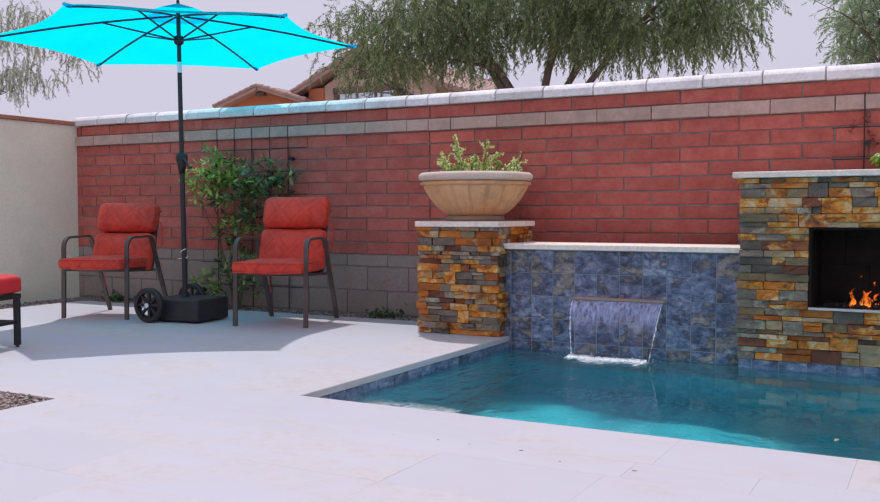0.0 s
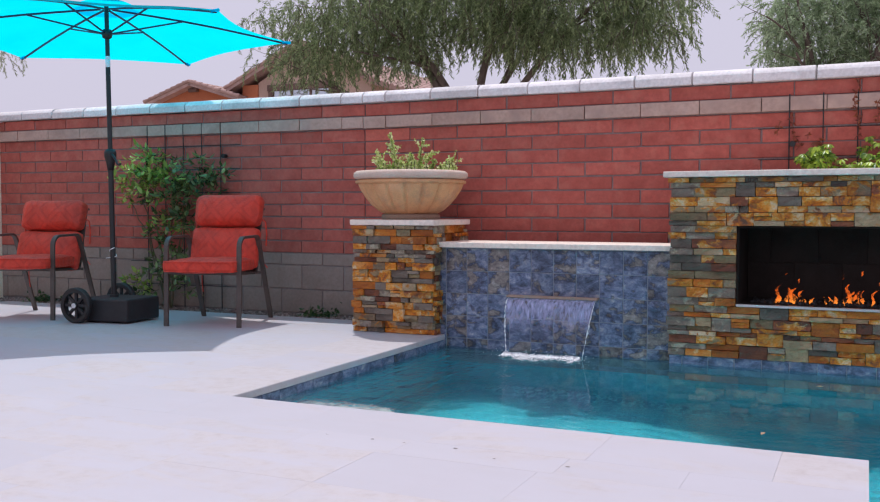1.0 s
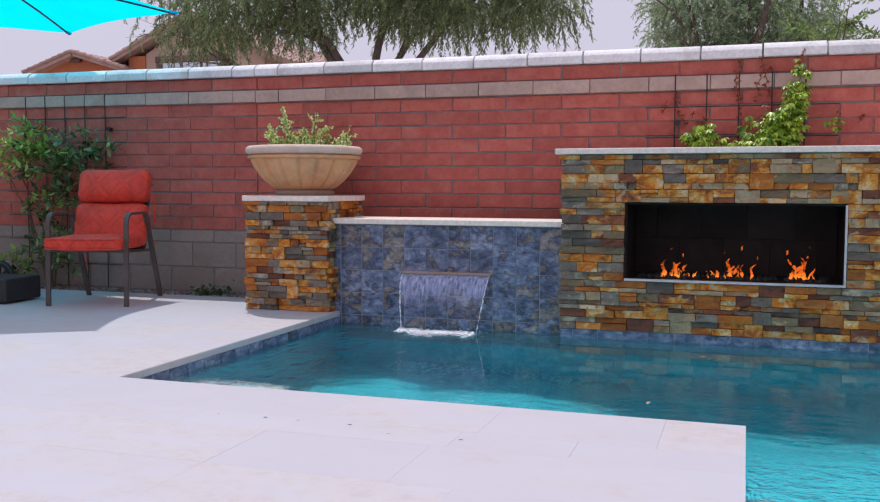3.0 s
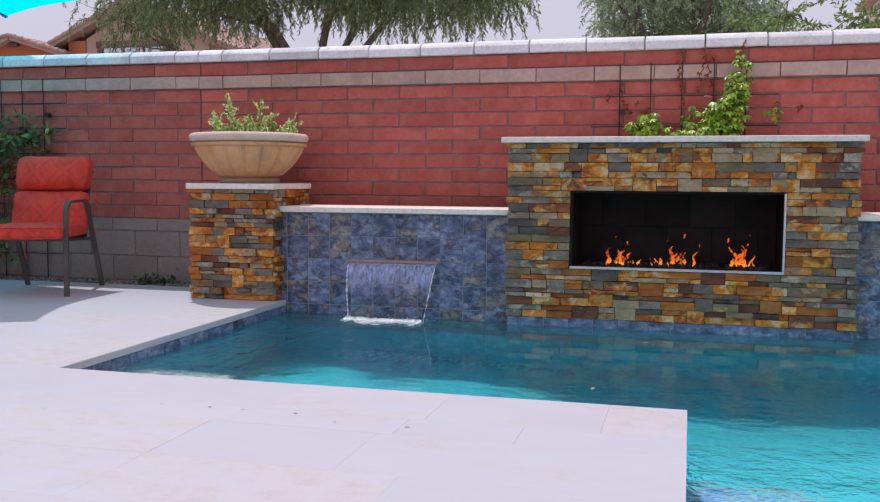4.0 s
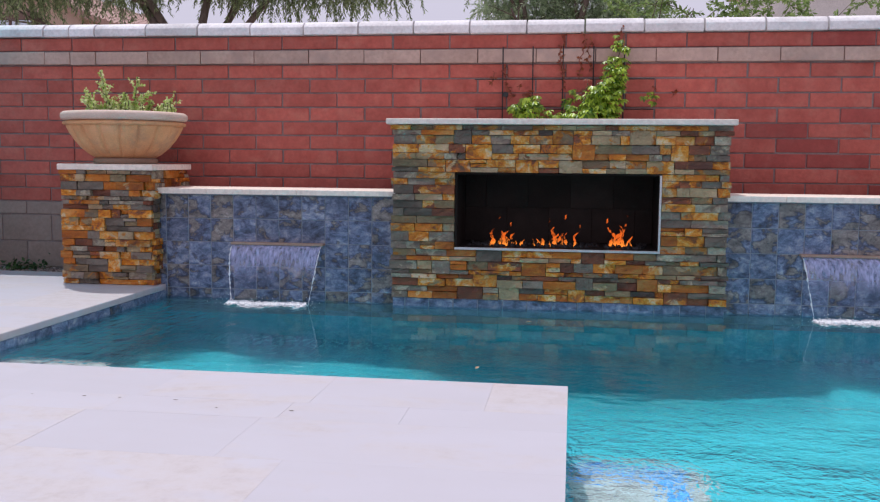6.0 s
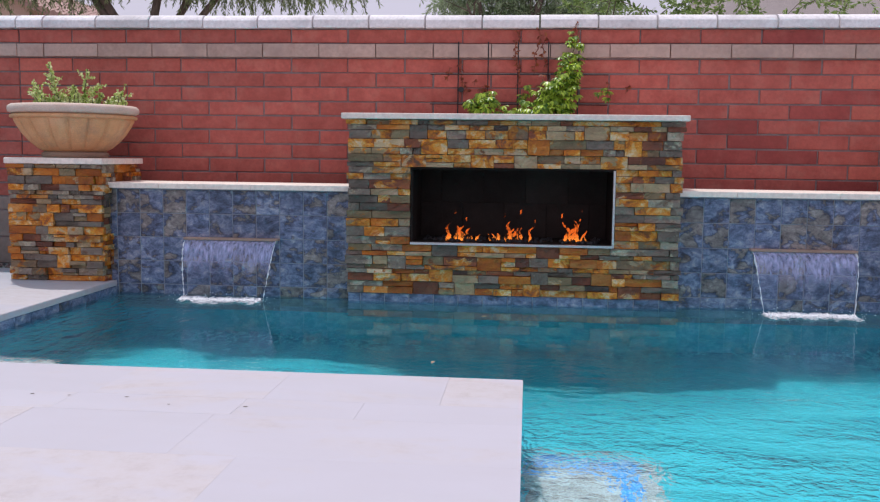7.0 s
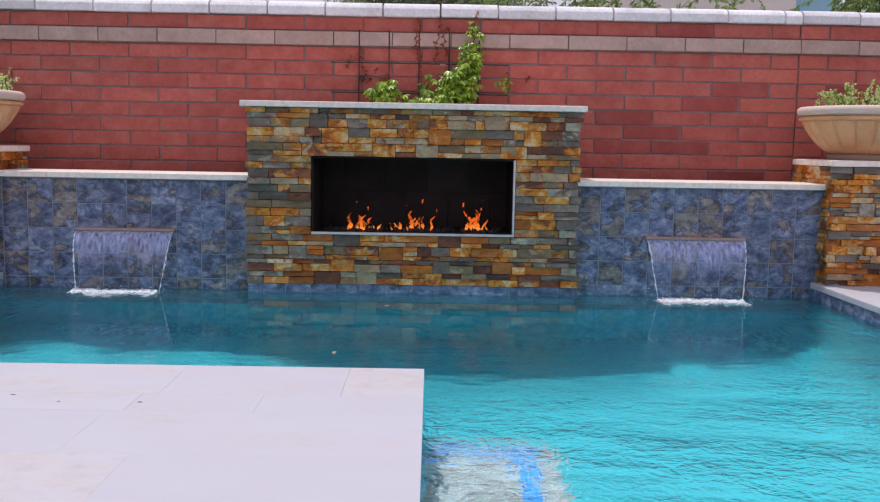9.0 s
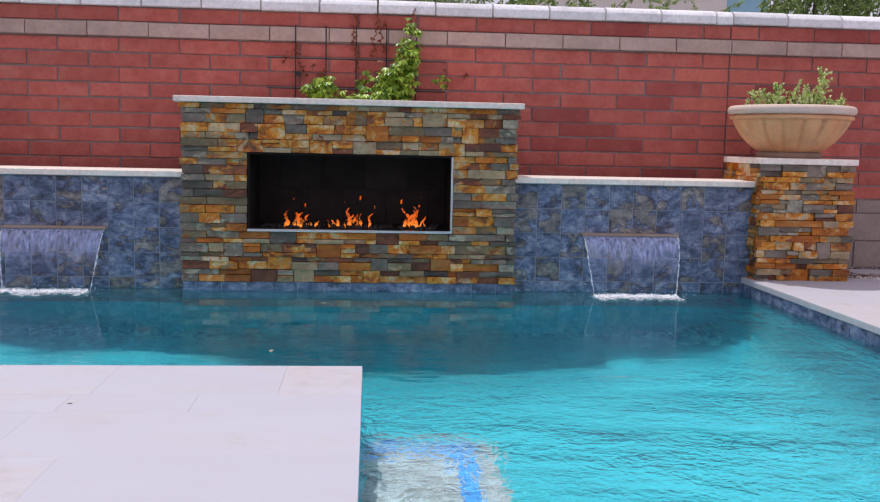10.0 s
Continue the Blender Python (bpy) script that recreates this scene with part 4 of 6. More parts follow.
# leaf colours of the two distant trees lightened to paint in haze
M_FARTREE = leaf_material("hazy_green_leaf", (0.25, 0.34, 0.21), (0.58, 0.70, 0.46), 0.5, 0.55)
M_HAZETREE = leaf_material("pale_eucalyptus_leaf", (0.30, 0.34, 0.25), (0.55, 0.60, 0.46), 0.5, 0.6)
M_BRIGHTTREE = leaf_material("fresh_green_leaf", (0.13, 0.22, 0.06), (0.36, 0.48, 0.17), 0.45, 0.5)


def canopy_material():
    m, n, l, b = material("turquoise_canvas", 0.8)
    b.inputs["Specular IOR Level"].default_value = 0.1
    vec = place_vector(n, l, False)
    col = ramp_node(n, l, noise_node(n, l, vec, 3, 4.0), [(0.3, (0.0, 0.72, 0.95)), (0.7, (0.001, 0.77, 0.98))])
    l.new(col, b.inputs["Base Color"])
    weave = noise_node(n, l, vec, 240, 2.0)
    bump_node(n, l, weave, b, 0.15, 0.002)
    tr = n.new("ShaderNodeBsdfTranslucent")
    l.new(col, tr.inputs["Color"])
    mix = n.new("ShaderNodeMixShader")
    mix.inputs[0].default_value = 0.88
    l.new(b.outputs[0], mix.inputs[1])
    l.new(tr.outputs[0], mix.inputs[2])
    l.new(mix.outputs[0], n["Material Output"].inputs["Surface"])
    return m


M_CANOPY = canopy_material()


def fall_material():
    """Thin falling water: clear, with vertical silver streaks, reflected sky painted violet on top."""
    m, n, l, b = material("falling_water", 0.08)
    b.inputs["Base Color"].default_value = (0.60, 0.62, 0.95, 1)
    vec = place_vector(n, l, False)
    geo = n.new("ShaderNodeNewGeometry")
    sep = n.new("ShaderNodeSeparateXYZ")
    l.new(geo.outputs["Position"], sep.inputs[0])
    streak = noise_node(n, l, vec, 30, 4.0, 0.6, (1.6, 1.0, 0.16))
    top = n.new("ShaderNodeMapRange")
    top.inputs["From Min"].default_value, top.inputs["From Max"].default_value = 0.22, 0.36
    top.inputs["To Min"].default_value, top.inputs["To Max"].default_value = 0.05, 0.66
    ragged = n.new("ShaderNodeMath")
    ragged.operation = "MULTIPLY_ADD"
    ragged.inputs[1].default_value = 0.30
    l.new(noise_node(n, l, vec, 11, 4.0, 0.6, (1.6, 1.0, 0.35)), ragged.inputs[0])
    l.new(sep.outputs["Z"], ragged.inputs[2])
    l.new(ragged.outputs[0], top.inputs["Value"])
    fac = n.new("ShaderNodeMath")
    fac.operation = "MULTIPLY"
    st = n.new("ShaderNodeMapRange")
    st.inputs["From Min"].default_value, st.inputs["From Max"].default_value = 0.32, 0.68
    st.inputs["To Min"].default_value, st.inputs["To Max"].default_value = 0.25, 1.15
    l.new(streak, st.inputs["Value"])
    l.new(st.outputs["Result"], fac.inputs[0])
    l.new(top.outputs["Result"], fac.inputs[1])
    bump_node(n, l, streak, b, 0.6, 0.02)
    clear = n.new("ShaderNodeBsdfTransparent")
    mix = n.new("ShaderNodeMixShader")
    l.new(fac.outputs[0], mix.inputs[0])
    l.new(clear.outputs[0], mix.inputs[1])
    l.new(b.outputs[0], mix.inputs[2])
    l.new(mix.outputs[0], n["Material Output"].inputs["Surface"])
    return m


M_FALL = fall_material()
M_STRAW = surf("dry_leaf", [(0.3, (0.45, 0.30, 0.18)), (0.7, (0.62, 0.46, 0.30))], 40, 0.7, 120)
M_FOAM = surf("white_foam", [(0.3, (0.74, 0.77, 0.82)), (0.7, (0.88, 0.90, 0.93))], 20, 0.35, 90, 0.3, 0.004)


def flame_material():
    m, n, l, b = material("gas_flame", 1.0)
    geo = n.new("ShaderNodeNewGeometry")
    sep = n.new("ShaderNodeSeparateXYZ")
    l.new(geo.outputs["Position"], sep.inputs[0])
    mr = n.new("ShaderNodeMapRange")
    mr.inputs["From Min"].default_value, mr.inputs["From Max"].default_value = 0.29, 0.46
    l.new(sep.outputs["Z"], mr.inputs["Value"])
    wisp = noise_node(n, l, place_vector(n, l, False), 38, 4.0, 0.6, (1, 1, 0.6))
    add = n.new("ShaderNodeMath")
    add.operation = "MULTIPLY_ADD"
    add.inputs[1].default_value = 0.9
    l.new(wisp, add.inputs[0])
    l.new(mr.outputs["Result"], add.inputs[2])
    col = ramp_node(n, l, add.outputs[0], [(0.30, (1.0, 0.55, 0.16)), (0.55, (1.0, 0.28, 0.04)), (0.85, (0.55, 0.09, 0.012))])
    em = n.new("ShaderNodeEmission")
    em.inputs["Strength"].default_value = 1.6
    l.new(col, em.inputs["Color"])
    clear = n.new("ShaderNodeBsdfTransparent")
    mix = n.new("ShaderNodeMixShader")
    hole = ramp_node(n, l, wisp, [(0.44, (0.0, 0.0, 0.0)), (0.60, (0.9, 0.9, 0.9))])
    l.new(hole, mix.inputs[0])
    l.new(clear.outputs[0], mix.inputs[1])
    l.new(em.outputs[0], mix.inputs[2])
    l.new(mix.outputs[0], n["Material Output"].inputs["Surface"])
    return m


M_FLAME = flame_material()


def pane_material():
    m, n, l, b = material("window_pane", 0.05)
    b.inputs["Base Color"].default_value = (0.62, 0.68, 0.74, 1)
    b.inputs["Metallic"].default_value = 0.6
    return m


M_PANE = pane_material()


# ---- leaves ----
def leaf_cloud(name, mat, leaves, parent=None, broad=False):
    """One mesh of folded leaves. Each: base, direction, side, length, width. Broad ones are ovate with a curled tip."""
    vs, fs = [], []
    for p, d, s, ln, w in leaves:
        n = d.cross(s)
        k = len(vs)
        if broad:
            keel = [p, p + d * ln * 0.36 - n * w * 0.06, p + d * ln * 0.72 - n * w * 0.10, p + d * ln * 0.97 - n * w * 0.34]
            vs += [tuple(q) for q in keel]
            for sg in (1, -1):
                vs += [tuple(keel[1] + s * sg * w * 0.48 + n * w * 0.16), tuple(keel[2] + s * sg * w * 0.36 + n * w * 0.10)]
            fs += [(k, k + 4, k + 1), (k + 1, k + 4, k + 5, k + 2), (k + 2, k + 5, k + 3), (k, k + 1, k + 6), (k + 1, k + 2, k + 7, k + 6), (k + 2, k + 3, k + 7)]
        else:
            a, b2 = p + d * ln * 0.45, p + d * ln
            vs += [tuple(p), tuple(a + s * w / 2 + n * w * 0.16), tuple(b2), tuple(a - s * w / 2 + n * w * 0.16)]
            fs += [(k, k + 1, k + 2), (k, k + 2, k + 3)]
    me = bpy.data.meshes.new(name)
    me.from_pydata(vs, [], fs)
    me.materials.append(mat)
    if broad:
        me.polygons.foreach_set("use_smooth", [True] * len(me.polygons))
    ob = new(name, me)
    ob.parent = parent
    return tagged(ob, kind="stuff")


def rand_dir(r, z=0.0):
    d = Vector((r.gauss(0, 1), r.gauss(0, 1), r.gauss(0, 1) + z))
    return d.normalized()


def side_of(d, r):
    return d.cross(rand_dir(r)).normalized()


# ---- planters ----
def planter(m, seed):
    p = thing("planter_bowl", "wide fluted sand-coloured cast concrete planter bowl on a pillar", "planter", m, group="planter bowls")
    bm = bmesh.new()
    add_lathe(bm, [(0.205, 0.0), (0.213, 0.004), (0.213, 0.030), (0.205, 0.036), (0.196, 0.042)], 40)
    part("foot", bm, M_FOOT, p, "dusty darker foot, shade painted into its colour", smooth=True)
    bm = bmesh.new()
    prof = [(0.19, 0.038), (0.235, 0.062), (0.285, 0.105), (0.328, 0.155), (0.360, 0.205), (0.380, 0.245), (0.384, 0.262)]
    ribs = 18
    def flute(i, a):
        f = (a * ribs / (2 * math.pi)) % 1
        deep = 0.0 if i in (0, 6) else 1.0
        return 1 - deep * (0.050 * max(0.0, 1 - 8 * abs(f - 0.5)) - 0.010 * math.cos(2 * math.pi * f))
    add_lathe(bm, prof, ribs * 14, flute=flute)
    part("bowl", bm, M_CONCRETE, p, smooth=True)
    bm = bmesh.new()
    add_lathe(bm, [(0.378, 0.256), (0.398, 0.258), (0.405, 0.266), (0.402, 0.278), (0.388, 0.284), (0.376, 0.288)], 64)
    part("lower_rim", bm, M_CONCRETE, p, smooth=True)
    bm = bmesh.new()
    add_lathe(bm, [(0.376, 0.286), (0.396, 0.290), (0.413, 0.300), (0.418, 0.318), (0.413, 0.336), (0.398, 0.347), (0.378, 0.349), (0.362, 0.342), (0.352, 0.318), (0.345, 0.30)], 64)
    part("rim", bm, M_RIM, p, "paler rim, sunlight painted into its colour", smooth=True)
    bm = bmesh.new()
    add_lathe(bm, [(0.352, 0.300), (0.34, 0.325), (0.2, 0.332), (0.02, 0.336)], 32)
    part("soil", bm, M_POTSOIL, p)
    return p


def succulent(m, seed, tall):
    """A jade-like bush of small pale leaves: upright sprigs and trailing ones."""
    r = random.Random(seed)
    s = thing("succulent", "pale variegated elephant-bush succulent growing in a bowl", "plant", m, group="potted succulents")
    stems, leaves = bmesh.new(), []
    for k in range(60):
        if k < len(tall):
            x, h, lean = tall[k]
        else:
            x, h, lean = r.uniform(-0.26, 0.30), r.uniform(0.05, 0.14), r.uniform(-0.5, 0.5)
        h *= 1.12 if k < len(tall) else 0.85
        y = r.uniform(-0.22, 0.2) if k >= len(tall) else r.uniform(-0.12, 0.02)
        pts = [Vector((x, y, -0.01))]
        d = Vector((lean * 0.5, r.uniform(-0.3, 0.3), 1)).normalized()
        n = max(3, int(h / 0.025))
        for j in range(n):
            d = (d + Vector((lean * 0.12 + r.uniform(-0.12, 0.12), r.uniform(-0.12, 0.12), 0.0))).normalized()
            pts.append(pts[-1] + d * h / n)
        add_tube(stems, pts, 0.0035, 5)
        for j in range(int(h / 0.0075)):
            t = j / (h / 0.0075)
            i = min(int(t * n), n - 1)
            q = pts[i].lerp(pts[i + 1], t * n - i)
            for _ in range(2 if t < 0.9 else 3):
                ld = (rand_dir(r, 0.5)).normalized()
                leaves.append((q, ld, side_of(ld, r), r.uniform(0.018, 0.030), r.uniform(0.017, 0.025)))
            if r.random() < 0.34 and t < 0.85 and k < len(tall):
                b = q
                bd = (rand_dir(r, 0.6)).normalized()
                for jj in range(7):
                    b = b + bd * 0.011
                    for _ in range(2):
                        ld = rand_dir(r, 0.4)
                        leaves.append((b, ld, side_of(ld, r), r.uniform(0.014, 0.022), r.uniform(0.012, 0.018)))
    tagged(part("stem_mass", stems, M_STEM, s), kind="stuff")
    leaf_cloud("leaves", M_SUCC, leaves, s, True)
    return s


TOP = 0.797
planter(pose(0.67, -0.52, TOP), 1)
planter(pose(6.516, -0.56, TOP, 0, 0, 8) @ Matrix.Scale(0.965, 4), 2)
succulent(pose(0.70, -0.52, TOP + 0.33, 0, 0, 25), 11, [(-0.14, 0.27, -0.1), (-0.10, 0.16, -0.4), (-0.18, 0.17, -0.5), (0.03, 0.24, 0.1), (0.06, 0.17, 0.3), (0.0, 0.15, -0.2),
                                                     (-0.06, 0.13, 0.1), (0.20, 0.10, 0.6), (0.26, 0.12, 0.4), (0.12, 0.11, 0.4), (-0.22, 0.11, -0.8)])
succulent(pose(6.516, -0.56, TOP + 0.315), 12, [(0.15, 0.27, 0.25), (0.11, 0.20, 0.1), (0.08, 0.16, -0.1), (-0.10, 0.17, -0.2), (-0.18, 0.13, -0.7), (-0.02, 0.14, 0.0),
                                               (-0.2, 0.14, -0.9), (0.24, 0.10, 0.9), (0.28, 0.10, 0.8), (-0.12, 0.12, -0.3), (0.05, 0.13, 0.2)])

# ---- spillways ----
def spillway(x0, x1, seed):
    r = random.Random(seed)
    sp = thing("spillway", "thin tan spillway lip set in blue tile", "spillway", pose(0, 0, 0), group="spillways")
    part("lip", boxes((x0, x1, POOL_Y1 - 0.055, POOL_Y1 + 0.01, 0.279, 0.294), bevel=0.002), M_COPPER, sp)
    part("channel", boxes((x0 + 0.01, x1 - 0.01, POOL_Y1 - 0.040, POOL_Y1 + 0.01, 0.262, 0.279)), M_TILEGROUT, sp)
    fall = thing("waterfall", "thin clear sheet of water falling into the pool", "waterfall", pose(0, 0, 0), group="waterfalls")
    bm = bmesh.new()
    nx, nz = 44, 26
    z1 = 0.276
    grid = []
    for j in range(nz + 1):
        t = j / nz
        z = z1 + (WATER - z1) * t
        y = POOL_Y1 - 0.045 - 0.16 * math.sqrt(t)
        inset = 0.012 + 0.045 * t ** 1.3
        row = []
        for i in range(nx + 1):
            u = i / nx
            x = x0 + inset + u * (x1 - x0 - 2 * inset)
            row.append(bm.verts.new((x, y + 0.006 * noise.noise((x * 16, z * 3, seed)) * (0.3 + t), z)))
        grid.append(row)
    for j in range(nz):
        for i in range(nx):
            bm.faces.new((grid[j][i], grid[j][i + 1], grid[j + 1][i + 1], grid[j + 1][i]))
    edges = [[row[k].co.copy() for row in grid] for k in (0, nx)]
    part("sheet", bm, M_FALL, fall, smooth=True)
    for line in edges:
        bm = bmesh.new()
        add_tube(bm, [p + Vector((r.uniform(-0.002, 0.002), -0.002, 0)) for p in line], [max(0.0006, r.gauss(0.0030, 0.0018)) for _ in line], 6)
        # the foam's white paints the glint along the sheet's edge
        part("strand", bm, M_FOAM, fall, "rope of water at the sheet's edge, its glint painted white", smooth=True)
    y = POOL_Y1 - 0.205
    vs, fs = [], []

    def blob(c, a, h):
        k = len(vs)
        for dx, dy, dz in ((1, 0, 0), (0, 1, 0), (-1, 0, 0), (0, -1, 0), (0, 0, 1), (0, 0, -1)):
            vs.append((c[0] + dx * a, c[1] + dy * a * 0.8, c[2] + dz * h))
        fs.extend([(k, k + 1, k + 4), (k + 1, k + 2, k + 4), (k + 2, k + 3, k + 4), (k + 3, k, k + 4), (k + 1, k, k + 5), (k + 2, k + 1, k + 5), (k + 3, k + 2, k + 5), (k, k + 3, k + 5)])
    for k in range(1700):
        x = r.uniform(x0 + 0.045, x1 - 0.060)
        wave = noise.noise((x * 9, seed * 3.1, 0.0))
        dy = r.gauss(-0.040 + 0.08 * wave, 0.036 + 0.050 * abs(noise.noise((x * 14, seed, 4.0))))
        lump = 0.55 + 0.9 * abs(noise.noise((x * 22, dy * 30, seed)))
        blob((x, y - 0.020 + dy, WATER + 0.002 + r.random() * 0.008), r.uniform(0.005, 0.018), r.uniform(0.006, 0.022) * lump * max(0.2, 1 - abs(dy) * 12))
    for k in range(50):
        blob((r.uniform(x0 - 0.10, x1 + 0.06), y + r.uniform(-0.14, 0.08), WATER + 0.005 + abs(r.gauss(0, 0.02))), 0.0030, 0.0036)
    me = bpy.data.meshes.new("foam")
    me.from_pydata(vs, [], fs)
    me.materials.append(M_FOAM)
    me.polygons.foreach_set("use_smooth", [True] * len(me.polygons))
    ob = new("foam", me)
    ob.parent = fall
    tagged(ob, "white splashing foam", kind="stuff")


spillway(1.510, 2.133, 3)
spillway(5.096, 5.730, 4)

# ---- fire ----
burner = thing("fire", "low orange gas flames on a bed of dark lava rock", "fire", pose(0, 0, 0))
r = random.Random(9)
bm = bmesh.new()
for k in range(170):
    c = Vector((r.uniform(OX0 + 0.06, OX1 - 0.06), r.uniform(FY + 0.09, -0.45), OZ0 + 0.012))
    bmesh.ops.create_icosphere(bm, subdivisions=1, radius=r.uniform(0.010, 0.020), matrix=Matrix.Translation(c))
tagged(part("lava_rock", bm, M_TYRE, burner, "dark lava rock bed"), kind="stuff")
for cx, w, h in ((3.27, 0.12, 0.16), (3.32, 0.09, 0.12), (3.22, 0.07, 0.07), (3.40, 0.05, 0.06), (3.58, 0.09, 0.12), (3.66, 0.11, 0.16), (3.72, 0.07, 0.12), (3.50, 0.05, 0.05),
                 (3.96, 0.10, 0.15), (4.03, 0.11, 0.18), (4.09, 0.06, 0.10)):
    for k in range(3):
        bm = bmesh.new()
        hh = h * r.uniform(0.35, 0.85)
        x, y = cx + r.uniform(-0.5, 0.5) * w, -0.62 + r.uniform(-0.06, 0.06)
        lean, curl, phase = r.uniform(-0.5, 0.5), r.uniform(0.10, 0.26) * hh, r.uniform(0, 6.28)
        n = 14
        pts, rad = [], []
        for j in range(n + 1):
            t = j / n
            pts.append(Vector((x + lean * hh * t + curl * math.sin(6.0 * t + phase) * t, y + 0.3 * curl * math.cos(5.0 * t + phase) * t, OZ0 + 0.010 + hh * t)))
            rad.append(max(0.0010, w * 0.15 * (1 - t) ** 0.7 * (0.6 + 0.9 * t) * r.uniform(0.55, 1.35)))
        add_tube(bm, pts, rad, 8)
        part("flame", bm, M_FLAME, burner, smooth=True)
    if h > 0.10:
        bm = bmesh.new()
        c = Vector((cx + r.uniform(-0.06, 0.06), -0.62, OZ0 + h + r.uniform(0.0, 0.04)))
        add_tube(bm, [c, c + Vector((0.006, 0, 0.010)), c + Vector((0.004, 0, 0.022)), c + Vector((0.010, 0, 0.030))], [0.002, 0.006, 0.005, 0.001], 6)
        part("flame", bm, M_FLAME, burner, smooth=True)

# leaves afloat on the pool
for x, y, a in ((3.49, -1.29, 20), (3.32, -2.53, 75)):
    bm = bmesh.new()
    for k in range(2):
        sgn = 1 if k else -1
        mid = [bm.verts.new(p) for p in ((-0.022, 0, 0.0), (0, 0, -0.001), (0.024, 0, 0.002))]
        side = bm.verts.new((0.002, sgn * 0.010, 0.004))
        bm.faces.new((mid[0], mid[1], side))
        bm.faces.new((mid[1], mid[2], side))
    bmesh.ops.remove_doubles(bm, verts=bm.verts[:], dist=0.0001)
    thing("fallen_leaf", "small dry tan leaf floating on the pool water", "leaf", pose(x, y, WATER + 0.003, 0, 0, a), group="fallen leaves", bm=bm, mat=M_STRAW)

# ---- trellises and vines ----
def trellis(xs, x0, x1, zs, z_top, knob):
    t = thing("trellis", "black steel wire trellis fixed to the red block wall", "trellis", pose(0, 0, 0), group="wall trellises")
    for x in xs:
        bm = bmesh.new()
        add_tube(bm, [(x, -0.030, 0.0), (x, -0.030, z_top)], 0.0048, 6)
        part("upright", bm, M_BLACK, t)
    for z in zs:
        bm = bmesh.new()
        add_tube(bm, [(x0, -0.040, z), (x1, -0.040, z)], 0.0038, 6)
        part("crossbar", bm, M_BLACK, t)
    for x, z in knob:
        bm = bmesh.new()
        add_tube(bm, [(x + 0.012, -0.004, z), (x + 0.012, -0.05, z)], [0.016, 0.020], 10)
        part("anchor", bm, M_BLACK, t)


trellis([-2.233 + 0.204 * k for k in range(5)], -2.43, -1.205, [1.43 - 0.205 * k for k in range(7)], 1.625, [(-1.39, 1.335), (-2.26, 0.42)])
trellis([3.225 + 0.2075 * k for k in range(5)], 3.03, 4.26, [1.405 - 0.205 * k for k in range(6)], 1.63, [(3.235, 1.30)])


def vine(name, label, sprays, seed, size, stems, palmate=False):
    """A climber. sprays: material, x, y, z, radii across, deep and high, number of shoots. Each shoot carries
    leaves in pairs, or hanging fans of five leaflets."""
    r = random.Random(seed)
    v = thing(name, label, "plant", pose(0, 0, 0))
    bm = bmesh.new()
    for pts in stems:
        fine = [Vector(pts[0])]
        for a, b in zip(pts, pts[1:]):
            for j in range(1, 6):
                fine.append(Vector(a).lerp(Vector(b), j / 5) + Vector((r.gauss(0, 0.008), r.gauss(0, 0.006), 0)))
        add_tube(bm, fine, [0.008 * (1 - 0.7 * i / len(fine)) for i in range(len(fine))], 6)
    clouds = {}
    for mat, x, y, z, rx, ry, rz, count in sprays:
        for k in range(count):
            q = rand_dir(r) * r.random() ** 0.42
            p = Vector((x + q.x * rx, min(y + q.y * ry, -0.03), z + q.z * rz))
            if palmate:
                down = Vector((q.x * 0.5 + r.gauss(0, 0.3), -0.75 + r.gauss(0, 0.25), -0.35 + r.gauss(0, 0.3))).normalized()
                across = down.cross(Vector((r.gauss(0, 0.25), -0.5, 1.0))).normalized()
                big = r.uniform(*size)
                for a in (-72, -36, 0, 36, 72):
                    d = (down * math.cos(radians(a)) + across * math.sin(radians(a)) + Vector((0, -0.10, -0.30 - 0.25 * r.random()))).normalized()
                    s = d.cross(down.cross(across) + rand_dir(r) * 0.25).normalized()
                    ln = big * (1.0 - 0.0035 * abs(a)) * r.uniform(0.85, 1.1)
                    clouds.setdefault(mat, []).append((p + d * 0.008, d, s, ln, ln * r.uniform(0.34, 0.44)))
                continue
            d = Vector((q.x * 0.9 + r.gauss(0, 0.5), -0.35 + r.gauss(0, 0.35), 0.25 + r.gauss(0, 0.5))).normalized()
            path = [p]
            for j in range(r.randint(2, 5)):
                d = (d + Vector((r.gauss(0, 0.18), r.gauss(0, 0.15), r.gauss(0, 0.15) - 0.06))).normalized()
                p = p + d * size[0] * 0.62
                p.y = min(p.y, -0.02)
                path.append(p)
                side = d.cross(rand_dir(r, 0.6)).normalized()
                for sg in (1, -1):
                    ld = (side * sg + d * 0.55 + Vector((0, -0.25, -0.10)) + rand_dir(r) * 0.25).normalized()
                    ls = ld.cross(Vector((r.gauss(0, 0.35), -0.55 + r.gauss(0, 0.35), 1.0))).normalized()
                    ln = r.uniform(*size)
                    clouds.setdefault(mat, []).append((p, ld, ls, ln, ln * r.uniform(0.36, 0.48)))
            add_tube(bm, path, 0.0022, 4, False)
    tagged(part("stem_mass", bm, M_STEM, v), kind="stuff")
    for mat, leaves in clouds.items():
        leaf_cloud("leaves", mat, leaves, v, True)
    return v


